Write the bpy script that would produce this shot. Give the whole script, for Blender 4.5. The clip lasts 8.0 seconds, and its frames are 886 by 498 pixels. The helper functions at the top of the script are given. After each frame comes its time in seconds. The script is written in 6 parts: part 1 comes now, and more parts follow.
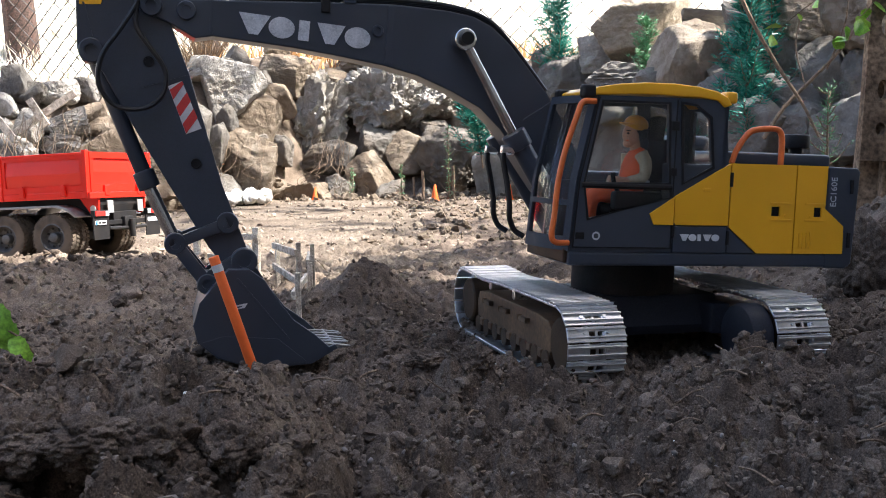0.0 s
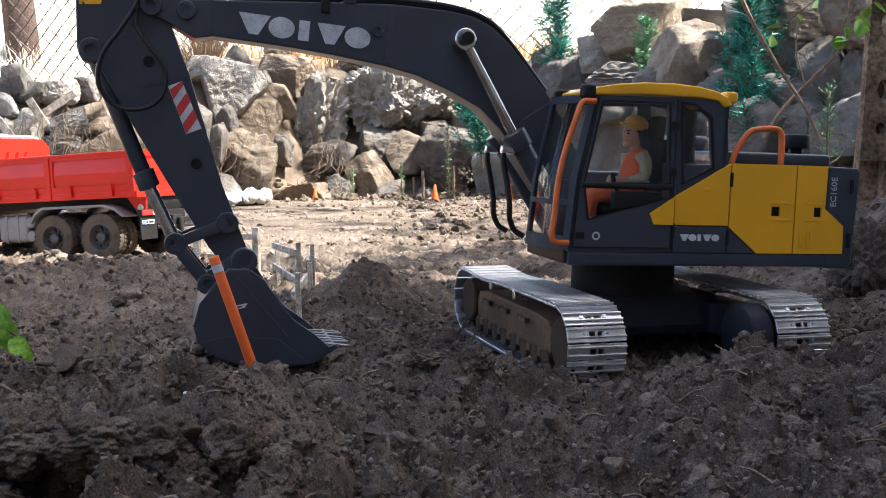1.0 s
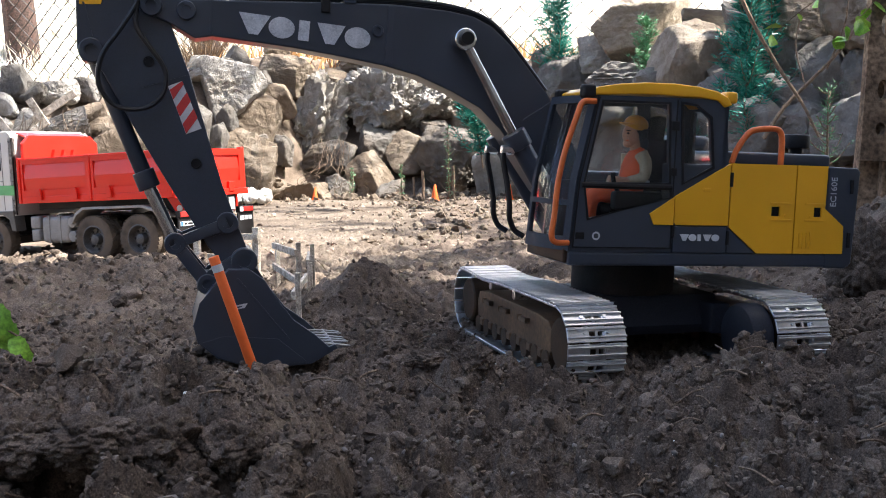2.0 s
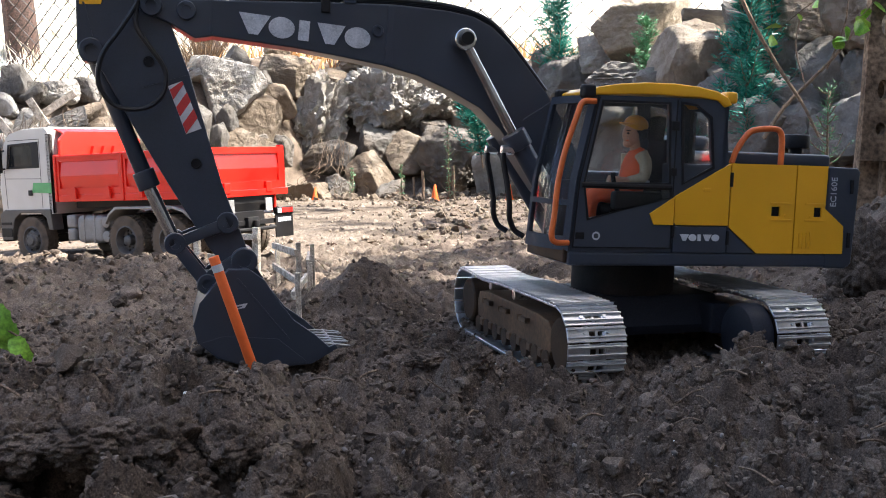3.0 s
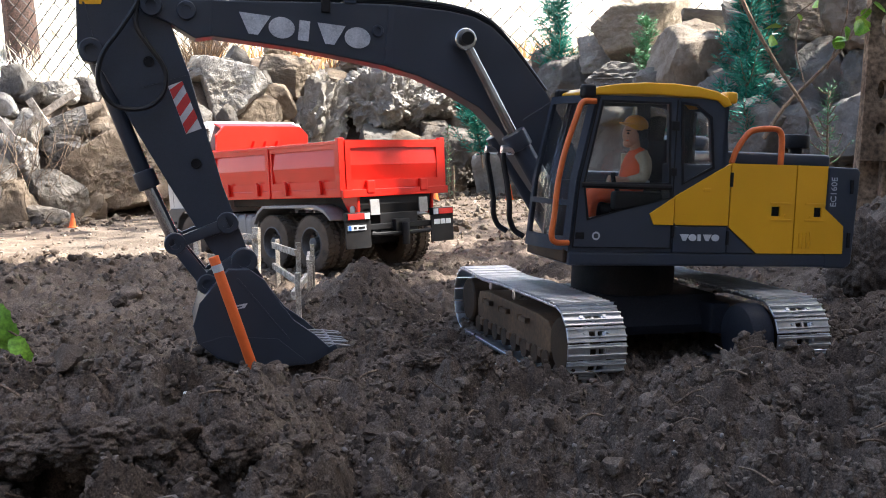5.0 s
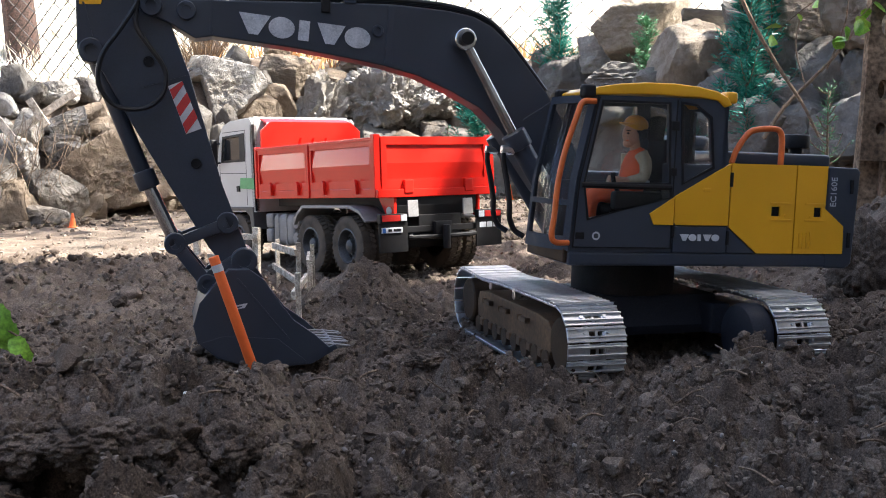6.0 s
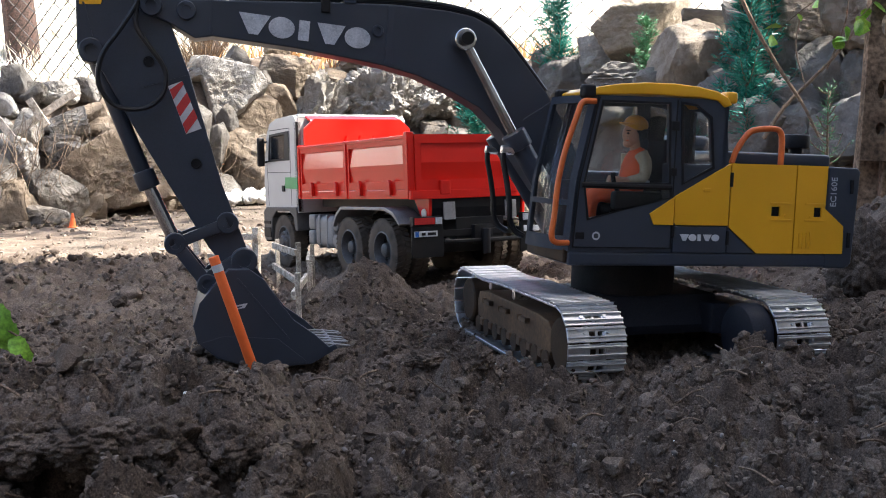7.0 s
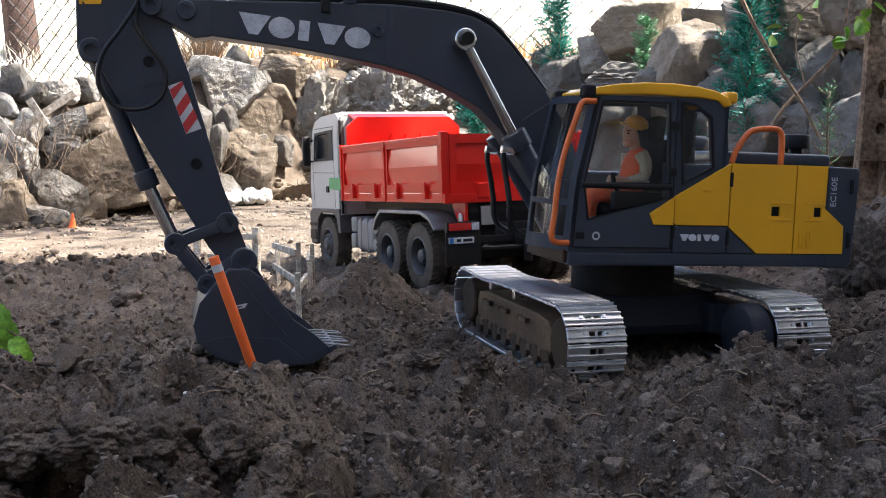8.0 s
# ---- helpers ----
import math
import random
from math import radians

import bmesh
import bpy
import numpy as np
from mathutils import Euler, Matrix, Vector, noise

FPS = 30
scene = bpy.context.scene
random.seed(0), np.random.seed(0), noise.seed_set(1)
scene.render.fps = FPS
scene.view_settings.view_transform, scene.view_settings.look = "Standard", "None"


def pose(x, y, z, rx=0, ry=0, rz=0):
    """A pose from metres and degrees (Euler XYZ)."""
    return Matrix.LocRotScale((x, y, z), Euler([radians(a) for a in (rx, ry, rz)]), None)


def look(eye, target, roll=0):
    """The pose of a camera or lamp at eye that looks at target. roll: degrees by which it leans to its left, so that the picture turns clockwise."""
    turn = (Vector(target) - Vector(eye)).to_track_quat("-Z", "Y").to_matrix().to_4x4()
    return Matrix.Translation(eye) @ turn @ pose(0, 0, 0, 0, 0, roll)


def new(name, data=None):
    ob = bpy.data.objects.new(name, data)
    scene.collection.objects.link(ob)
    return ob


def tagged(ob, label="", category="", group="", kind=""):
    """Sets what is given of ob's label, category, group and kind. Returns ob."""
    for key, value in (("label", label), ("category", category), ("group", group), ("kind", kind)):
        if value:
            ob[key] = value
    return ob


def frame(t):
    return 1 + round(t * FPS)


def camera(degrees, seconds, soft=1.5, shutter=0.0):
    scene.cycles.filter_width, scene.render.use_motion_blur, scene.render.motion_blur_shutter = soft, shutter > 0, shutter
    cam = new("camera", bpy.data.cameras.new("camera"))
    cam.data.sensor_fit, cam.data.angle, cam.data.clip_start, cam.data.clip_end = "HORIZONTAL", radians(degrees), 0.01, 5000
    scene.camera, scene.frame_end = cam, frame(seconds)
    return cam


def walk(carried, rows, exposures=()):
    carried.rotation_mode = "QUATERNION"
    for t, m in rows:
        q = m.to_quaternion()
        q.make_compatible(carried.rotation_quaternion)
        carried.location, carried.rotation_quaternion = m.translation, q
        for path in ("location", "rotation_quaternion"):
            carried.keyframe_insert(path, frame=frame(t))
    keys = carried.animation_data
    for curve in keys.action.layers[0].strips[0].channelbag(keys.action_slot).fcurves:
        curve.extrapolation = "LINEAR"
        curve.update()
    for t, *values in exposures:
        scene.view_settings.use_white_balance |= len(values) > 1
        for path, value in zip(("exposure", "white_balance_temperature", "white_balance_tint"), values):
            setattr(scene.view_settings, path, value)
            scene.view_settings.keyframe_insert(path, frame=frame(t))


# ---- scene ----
# All meshes are modelled in centimetres and scaled by 0.01 when they are linked.
cam = camera(46.33, 8.0, soft=1.0)
HOLD = Matrix.Translation((0, 0, 0.1577)) @ pose(0, 0, 0, 84.9, 0, 0) @ pose(0, 0, 0, 0, 0, -1.1)
walk(cam, [(0, HOLD), (8, HOLD)], exposures=[(0, 2.24), (8, 2.24)])

# ---- light: high sun from beyond the wall on the right, an added unseen block shading the foreground ----
TO_SUN = Vector((0.92, -0.07, 1.40)).normalized()
world = bpy.data.worlds.new("sky")
scene.world = world
world.use_nodes = True
wn = world.node_tree
sky = wn.nodes.new("ShaderNodeTexSky")
sky.sky_type, sky.sun_disc = "NISHITA", False
sky.sun_elevation = math.asin(TO_SUN.z)
sky.sun_rotation = math.atan2(TO_SUN.x, TO_SUN.y)
sky.air_density, sky.dust_density, sky.ozone_density = 0.95, 3.0, 0.8
wn.links.new(sky.outputs[0], wn.nodes["Background"].inputs[0])
wn.nodes["Background"].inputs[1].default_value = 0.10
sun = new("sun", bpy.data.lights.new("sun", "SUN"))
sun.data.energy, sun.data.angle, sun.data.color = 4.9, radians(0.55), (1.0, 0.965, 0.92)
sun.matrix_basis = look(TO_SUN * 10, (0, 0, 0))


# ---- mesh helpers ----
def part(name, bm, material, parent, label="", smooth=False, m=None):
    """Links a bmesh in centimetres as one mesh object under a parent, or at top level."""
    me = bpy.data.meshes.new(name)
    bmesh.ops.scale(bm, vec=(0.01, 0.01, 0.01), verts=bm.verts)
    bmesh.ops.recalc_face_normals(bm, faces=bm.faces)
    bm.to_mesh(me)
    bm.free()
    for mt in material if isinstance(material, (list, tuple)) else [material]:
        me.materials.append(mt)
    if smooth:
        me.polygons.foreach_set("use_smooth", [True] * len(me.polygons))
        me.set_sharp_from_angle(angle=radians(40))
    ob = new(name, me)
    ob.parent = parent
    if m is not None:
        ob.matrix_basis = m
    return tagged(ob, label)


def thing(name, label, category, m=None, group="", kind=""):
    ob = new(name)
    ob.empty_display_size = 0.02
    if m is not None:
        ob.matrix_basis = m
    return tagged(ob, label, category, group, kind)


def cm(x, y, z, rx=0, ry=0, rz=0):
    return pose(x / 100, y / 100, z / 100, rx, ry, rz)


def join(*bms):
    out = bmesh.new()
    for b in bms:
        tmp = bpy.data.meshes.new("tmp")
        b.to_mesh(tmp)
        b.free()
        out.from_mesh(tmp)
        bpy.data.meshes.remove(tmp)
    return out


def bevelled(bm, w, seg=2, angle=30):
    if w > 0:
        es = [e for e in bm.edges if len(e.link_faces) == 2 and e.calc_face_angle(0) > radians(angle)]
        bmesh.ops.bevel(bm, geom=es, offset=w, segments=seg, profile=0.6, affect="EDGES", clamp_overlap=True)
    return bm


def box(x0, y0, z0, x1, y1, z1, w=0.08, seg=2):
    bm = bmesh.new()
    bmesh.ops.create_cube(bm, size=1.0)
    for v in bm.verts:
        v.co = Vector(((x0 + x1) / 2 + v.co.x * (x1 - x0), (y0 + y1) / 2 + v.co.y * (y1 - y0), (z0 + z1) / 2 + v.co.z * (z1 - z0)))
    return bevelled(bm, w, seg)


def plate(outer, holes, y0, y1, w=0.0, axis="y", seg=2):
    """A flat plate from an outline in (x, z), with holes, between y0 and y1; axis 'x': outline in (y, z)."""
    bm = bmesh.new()
    edges = []
    for loop in [outer, *holes]:
        vs = [bm.verts.new((a, y0, b) if axis == "y" else (y0, a, b)) for a, b in loop]
        edges += [bm.edges.new((vs[i], vs[(i + 1) % len(vs)])) for i in range(len(vs))]
    if holes:
        bmesh.ops.triangle_fill(bm, use_beauty=True, use_dissolve=False, edges=edges)
    else:
        bm.faces.new(list(bm.verts))
    got = bmesh.ops.extrude_face_region(bm, geom=bm.faces[:])
    d = (0, y1 - y0, 0) if axis == "y" else (y1 - y0, 0, 0)
    bmesh.ops.translate(bm, vec=d, verts=[g for g in got["geom"] if isinstance(g, bmesh.types.BMVert)])
    bmesh.ops.recalc_face_normals(bm, faces=bm.faces)
    return bevelled(bm, w, seg)


def cyl(p0, p1, r0, r1=None, seg=24, w=0.0):
    p0, p1 = Vector(p0), Vector(p1)
    bm = bmesh.new()
    bmesh.ops.create_cone(bm, cap_ends=True, segments=seg, radius1=r0, radius2=r0 if r1 is None else r1, depth=(p1 - p0).length)
    q = (p1 - p0).to_track_quat("Z", "Y").to_matrix().to_4x4()
    bmesh.ops.transform(bm, matrix=Matrix.Translation((p0 + p1) / 2) @ q, verts=bm.verts)
    return bevelled(bm, w, 2, 50)


def spline(points, n):
    """Catmull-Rom points along a path."""
    p = [Vector(a) for a in points]
    p = [2 * p[0] - p[1], *p, 2 * p[-1] - p[-2]]
    out = []
    for i in range(1, len(p) - 2):
        for k in range(n):
            t = k / n
            out.append(0.5 * (2 * p[i] + (p[i + 1] - p[i - 1]) * t + (2 * p[i - 1] - 5 * p[i] + 4 * p[i + 1] - p[i + 2]) * t * t + (3 * p[i] - p[i - 1] - 3 * p[i + 1] + p[i + 2]) * t ** 3))
    return out + [p[-2]]


def tube(points, r, seg=10, n=6, r1=None):
    """A round bar or hose along a path."""
    path = spline(points, n) if n > 1 else [Vector(a) for a in points]
    bm = bmesh.new()
    rings = []
    side = Vector((0.13, 0.21, 0.97))
    for i, c in enumerate(path):
        d = (path[min(i + 1, len(path) - 1)] - path[max(i - 1, 0)]).normalized()
        a = (side - d * side.dot(d)).normalized()
        side = a
        b = d.cross(a)
        rr = r if r1 is None else r + (r1 - r) * i / (len(path) - 1)
        rings.append([bm.verts.new(c + a * rr * math.cos(k * 2 * math.pi / seg) + b * rr * math.sin(k * 2 * math.pi / seg)) for k in range(seg)])
    for q0, q1 in zip(rings, rings[1:]):
        for k in range(seg):
            bm.faces.new((q0[k], q0[(k + 1) % seg], q1[(k + 1) % seg], q1[k]))
    bm.faces.new(rings[0])
    bm.faces.new(rings[-1][::-1])
    return bm


def lathe(profile, seg=36, axis="y", caps=True):
    """Turns (radius, along) pairs round an axis."""
    bm = bmesh.new()
    rings = []
    for r, h in profile:
        ring = []
        for k in range(seg):
            a = 2 * math.pi * k / seg
            ring.append(bm.verts.new((r * math.cos(a), h, r * math.sin(a)) if axis == "y" else (r * math.cos(a), r * math.sin(a), h)))
        rings.append(ring)
    for q0, q1 in zip(rings, rings[1:]):
        for k in range(seg):
            bm.faces.new((q0[k], q0[(k + 1) % seg], q1[(k + 1) % seg], q1[k]))
    for q in (rings[0], rings[-1]):
        if caps:
            bm.faces.new(q)
    return bm


def moved(bm, x=0, y=0, z=0, rx=0, ry=0, rz=0):
    bmesh.ops.transform(bm, matrix=pose(x, y, z, rx, ry, rz), verts=bm.verts)
    return bm


def ellipsoid(c, r, seg=14, rot=(0, 0, 0)):
    bm = bmesh.new()
    bmesh.ops.create_uvsphere(bm, u_segments=seg, v_segments=max(6, seg * 2 // 3), radius=1)
    bmesh.ops.scale(bm, vec=r, verts=bm.verts)
    return moved(bm, *c, *rot)


def paint_faces(bm, index):
    for f in bm.faces:
        f.material_index = index
    return bm


# ---- materials ----
def mat(name, base, rough=0.5, metal=0.0, var=0.25, scale=120.0, bump=0.1, fine=900.0, dust=0.0, dust_colour=(0.27, 0.20, 0.14), coat=0.0, random_tint=0.0, second=None, spec=0.5):
    """A surface with blotches at one scale, grain at another, fine relief, and dust where given."""
    m = bpy.data.materials.new(name)
    m.use_nodes = True
    nt = m.node_tree
    N, L = nt.nodes.new, nt.links.new
    bsdf = nt.nodes["Principled BSDF"]
    co = N("ShaderNodeTexCoord")
    big, small = N("ShaderNodeTexNoise"), N("ShaderNodeTexNoise")
    for node, s, d in ((big, scale, 5), (small, fine, 3)):
        node.inputs["Scale"].default_value, node.inputs["Detail"].default_value = s, d
        L(co.outputs["Object"], node.inputs["Vector"])
    ramp = N("ShaderNodeValToRGB")
    ramp.color_ramp.elements[0].position, ramp.color_ramp.elements[1].position = 0.3, 0.72
    dark = tuple(c * (1 - var) for c in base)
    light = tuple(min(1, c * (1 + var)) for c in (second or base))
    ramp.color_ramp.elements[0].color, ramp.color_ramp.elements[1].color = (*dark, 1), (*light, 1)
    L(big.outputs[0], ramp.inputs[0])
    grain = N("ShaderNodeMixRGB")
    grain.blend_type, grain.inputs[0].default_value = "OVERLAY", min(1, var * 1.2)
    L(ramp.outputs[0], grain.inputs[1])
    hard = N("ShaderNodeMapRange")
    hard.inputs[1].default_value, hard.inputs[2].default_value = 0.32, 0.68
    L(small.outputs[0], hard.inputs[0])
    L(hard.outputs[0], grain.inputs[2])
    out = grain.outputs[0]
    if random_tint:
        info, hsv, mr = N("ShaderNodeObjectInfo"), N("ShaderNodeHueSaturation"), N("ShaderNodeMapRange")
        mr.inputs[3].default_value, mr.inputs[4].default_value = 1 - random_tint, 1 + random_tint
        L(info.outputs["Random"], mr.inputs[0])
        L(mr.outputs[0], hsv.inputs["Value"])
        L(out, hsv.inputs["Color"])
        out = hsv.outputs[0]
    if dust:
        dn, dr, mix = N("ShaderNodeTexNoise"), N("ShaderNodeMapRange"), N("ShaderNodeMixRGB")
        dn.inputs["Scale"].default_value, dn.inputs["Detail"].default_value = scale * 0.6, 8
        dr.inputs[1].default_value, dr.inputs[2].default_value, dr.inputs[4].default_value = (0.35, 0.75, dust) if dust < 0.7 else (0.15, 0.55, dust)
        L(co.outputs["Object"], dn.inputs["Vector"])
        L(dn.outputs[0], dr.inputs[0])
        L(dr.outputs[0], mix.inputs[0])
        L(out, mix.inputs[1])
        mix.inputs[2].default_value = (*dust_colour, 1)
        out = mix.outputs[0]
    L(out, bsdf.inputs["Base Color"])
    rr = N("ShaderNodeMapRange")
    rr.inputs[3].default_value, rr.inputs[4].default_value = max(0, rough - 0.12), min(1, rough + 0.12)
    L(big.outputs[0], rr.inputs[0])
    L(rr.outputs[0], bsdf.inputs["Roughness"])
    bsdf.inputs["Metallic"].default_value = metal
    bsdf.inputs["Specular IOR Level"].default_value = spec
    bsdf.inputs["Coat Weight"].default_value = coat
    bsdf.inputs["Coat Roughness"].default_value = 0.08
    if bump:
        bp, add = N("ShaderNodeBump"), N("ShaderNodeMath")
        bp.inputs["Strength"].default_value, bp.inputs["Distance"].default_value = min(1, bump), 0.004 * bump
        add.operation = "ADD"
        L(big.outputs[0], add.inputs[0])
        L(small.outputs[0], add.inputs[1])
        L(add.outputs[0], bp.inputs["Height"])
        L(bp.outputs[0], bsdf.inputs["Normal"])
    return m


def glass(name, tint=(0.96, 0.98, 0.98)):
    m = bpy.data.materials.new(name)
    m.use_nodes = True
    b = m.node_tree.nodes["Principled BSDF"]
    b.inputs["Base Color"].default_value = (*tint, 1)
    b.inputs["Roughness"].default_value = 0.03
    b.inputs["Transmission Weight"].default_value = 1.0
    b.inputs["IOR"].default_value = 1.4
    return m


def earth(name, dark, mid, pale, scale=30.0, island=0.0, relief=0.0012, fine=300.0, spread=0.2):
    """Crumbly soil: cloudy darker and paler patches, sharp grain, fine crumb relief; island: tone spread from lump to
    lump.
    """
    m = bpy.data.materials.new(name)
    m.use_nodes = True
    nt = m.node_tree
    N, L = nt.nodes.new, nt.links.new
    bsdf = nt.nodes["Principled BSDF"]
    co, big, grain, crumb = N("ShaderNodeTexCoord"), N("ShaderNodeTexNoise"), N("ShaderNodeTexNoise"), N("ShaderNodeTexNoise")
    for node, s_, d_, r_ in ((big, scale, 8, 0.62), (grain, fine * 2.2, 4, 0.7), (crumb, fine, 6, 0.72)):
        node.inputs["Scale"].default_value, node.inputs["Detail"].default_value, node.inputs["Roughness"].default_value = s_, d_, r_
        L(co.outputs["Object"], node.inputs["Vector"])
    mix = N("ShaderNodeMath")
    mix.operation = "MULTIPLY_ADD"
    mix.inputs[1].default_value = 0.55
    L(grain.outputs[0], mix.inputs[0])
    half = N("ShaderNodeMath")
    half.operation = "MULTIPLY"
    half.inputs[1].default_value = 0.45
    L(big.outputs[0], half.inputs[0])
    L(half.outputs[0], mix.inputs[2])
    ramp = N("ShaderNodeValToRGB")
    e = ramp.color_ramp.elements
    e[0].position, e[1].position = 0.5 - spread, 0.5 + spread
    e[0].color, e[1].color = (*dark, 1), (*pale, 1)
    e.new(0.5).color = (*mid, 1)
    L(mix.outputs[0], ramp.inputs[0])
    out = ramp.outputs[0]
    if island:
        geo, hsv, mr = N("ShaderNodeNewGeometry"), N("ShaderNodeHueSaturation"), N("ShaderNodeMapRange")
        mr.inputs[3].default_value, mr.inputs[4].default_value = 1 - island, 1 + island
        L(geo.outputs["Random Per Island"], mr.inputs[0])
        L(mr.outputs[0], hsv.inputs["Value"])
        L(out, hsv.inputs["Color"])
        out = hsv.outputs[0]
    L(out, bsdf.inputs["Base Color"])
    bsdf.inputs["Roughness"].default_value = 0.95
    bsdf.inputs["Specular IOR Level"].default_value = 0.12
    bp = N("ShaderNodeBump")
    bp.inputs["Strength"].default_value, bp.inputs["Distance"].default_value = 1.0, relief
    L(crumb.outputs[0], bp.inputs["Height"])
    L(bp.outputs[0], bsdf.inputs["Normal"])
    return m


def stone(name, dark, mid, pale, stain, scale=16.0, relief=0.012, tint=0.14, cracked=0.1):
    """Weathered rock: mineral clouds, stains, fracture lines and a rough broken surface; each rock has its own piece of the pattern."""
    m = bpy.data.materials.new(name)
    m.use_nodes = True
    nt = m.node_tree
    N, L = nt.nodes.new, nt.links.new
    bsdf = nt.nodes["Principled BSDF"]
    co, info, shift, add = N("ShaderNodeTexCoord"), N("ShaderNodeObjectInfo"), N("ShaderNodeVectorMath"), N("ShaderNodeVectorMath")
    shift.operation, add.operation = "SCALE", "ADD"
    shift.inputs[0].default_value = (7.3, 3.1, 5.7)
    L(info.outputs["Random"], shift.inputs["Scale"])
    L(co.outputs["Object"], add.inputs[0])
    L(shift.outputs[0], add.inputs[1])
    cloud, grit, wash, crack = N("ShaderNodeTexNoise"), N("ShaderNodeTexNoise"), N("ShaderNodeTexNoise"), N("ShaderNodeTexVoronoi")
    for node, s_, d_, r_ in ((cloud, scale, 12, 0.68), (grit, scale * 2.2, 14, 0.72), (wash, scale * 0.45, 6, 0.6)):
        node.inputs["Scale"].default_value, node.inputs["Detail"].default_value, node.inputs["Roughness"].default_value = s_, d_, r_
        L(add.outputs[0], node.inputs["Vector"])
    ramp = N("ShaderNodeValToRGB")
    e = ramp.color_ramp.elements
    e[0].position, e[1].position = 0.30, 0.70
    e[0].color, e[1].color = (*dark, 1), (*pale, 1)
    e.new(0.5).color = (*mid, 1)
    L(cloud.outputs[0], ramp.inputs[0])
    amount, mix = N("ShaderNodeMapRange"), N("ShaderNodeMixRGB")
    amount.inputs[1].default_value, amount.inputs[2].default_value, amount.inputs[4].default_value = 0.45, 0.68, 0.75
    L(wash.outputs[0], amount.inputs[0])
    L(amount.outputs[0], mix.inputs[0])
    L(ramp.outputs[0], mix.inputs[1])
    mix.inputs[2].default_value = (*stain, 1)
    hsv, mr = N("ShaderNodeHueSaturation"), N("ShaderNodeMapRange")
    mr.inputs[3].default_value, mr.inputs[4].default_value = 1 - tint, 1 + tint
    L(info.outputs["Random"], mr.inputs[0])
    L(mr.outputs[0], hsv.inputs["Value"])
    L(mix.outputs[0], hsv.inputs["Color"])
    L(hsv.outputs[0], bsdf.inputs["Base Color"])
    bsdf.inputs["Roughness"].default_value = 0.9
    bsdf.inputs["Specular IOR Level"].default_value = 0.2
    # fracture lines bent by the clouds
    warp = N("ShaderNodeMixRGB")
    warp.inputs[0].default_value = 0.12
    L(add.outputs[0], warp.inputs[1])
    L(wash.outputs[1], warp.inputs[2])
    crack.feature = "DISTANCE_TO_EDGE"
    crack.inputs["Scale"].default_value = scale * 0.9
    L(warp.outputs[0], crack.inputs["Vector"])
    line, total = N("ShaderNodeMapRange"), N("ShaderNodeMath")
    line.inputs[2].default_value, line.inputs[4].default_value = 0.06, cracked
    L(crack.outputs["Distance"], line.inputs[0])
    total.operation = "ADD"
    L(grit.outputs[0], total.inputs[0])
    L(line.outputs[0], total.inputs[1])
    bp = N("ShaderNodeBump")
    bp.inputs["Strength"].default_value, bp.inputs["Distance"].default_value = 1.0, relief
    L(total.outputs[0], bp.inputs["Height"])
    L(bp.outputs[0], bsdf.inputs["Normal"])
    return m


# dry packed yard, paled further to stand in for strong sun
M_yard = earth("lit_dry_yard", (0.076, 0.057, 0.041), (0.135, 0.106, 0.082), (0.245, 0.205, 0.165), 6, 0, 0.006, 110, 0.15)
# soil kept darker than its clods, standing in for shaded gaps
M_soil = earth("soil", (0.034, 0.025, 0.019), (0.102, 0.077, 0.060), (0.25, 0.198, 0.158), 18, 0, 0.0016, 380, 0.14)
# paler copy of the soil, with light on berm and flank put in
M_soil_dry_lit = earth("dry_lit_soil", (0.055, 0.041, 0.030), (0.145, 0.110, 0.083), (0.29, 0.23, 0.181), 15, 0, 0.0016, 300, 0.15)
M_clod = earth("clod", (0.055, 0.041, 0.031), (0.128, 0.098, 0.077), (0.26, 0.208, 0.167), 40, 0.5, 0.0012, 420, 0.15)
M_clod_dry_lit = earth("dry_lit_clod", (0.075, 0.057, 0.044), (0.155, 0.123, 0.098), (0.29, 0.238, 0.193), 40, 0.45, 0.0012, 420, 0.17)
M_pebble = earth("pebble", (0.13, 0.11, 0.095), (0.19, 0.165, 0.145), (0.26, 0.24, 0.22), 60, 0.42, 0.0006, 500, 0.2)
M_stone_pale = stone("pale_stone", (0.17, 0.153, 0.132), (0.30, 0.28, 0.255), (0.45, 0.435, 0.41), (0.25, 0.215, 0.17), 17, 0.018, 0.1, 0.1)
M_stone_brown = stone("brown_stone", (0.095, 0.068, 0.046), (0.17, 0.132, 0.096), (0.28, 0.235, 0.185), (0.14, 0.11, 0.082), 13, 0.012, 0.2)
M_stone_grey = stone("grey_stone", (0.075, 0.068, 0.06), (0.135, 0.123, 0.11), (0.215, 0.20, 0.18), (0.115, 0.088, 0.063), 14, 0.012, 0.22)
# paler copies of brown and grey stone, adding light to the right rocks
M_stone_brown_lit = stone("lit_brown_stone", (0.15, 0.118, 0.088), (0.27, 0.225, 0.178), (0.40, 0.35, 0.295), (0.22, 0.175, 0.13), 15, 0.014, 0.15)
M_stone_grey_lit = stone("lit_grey_stone", (0.10, 0.094, 0.087), (0.18, 0.17, 0.158), (0.28, 0.27, 0.255), (0.14, 0.12, 0.097), 15, 0.014, 0.25)
M_yard_stone = earth("yard_gravel", (0.16, 0.125, 0.09), (0.25, 0.205, 0.16), (0.38, 0.33, 0.28), 40, 0.3, 0.001, 400, 0.2)
M_white_stone = mat("white_stone", (0.66, 0.65, 0.62), 0.85, var=0.2, scale=50, bump=0.4)
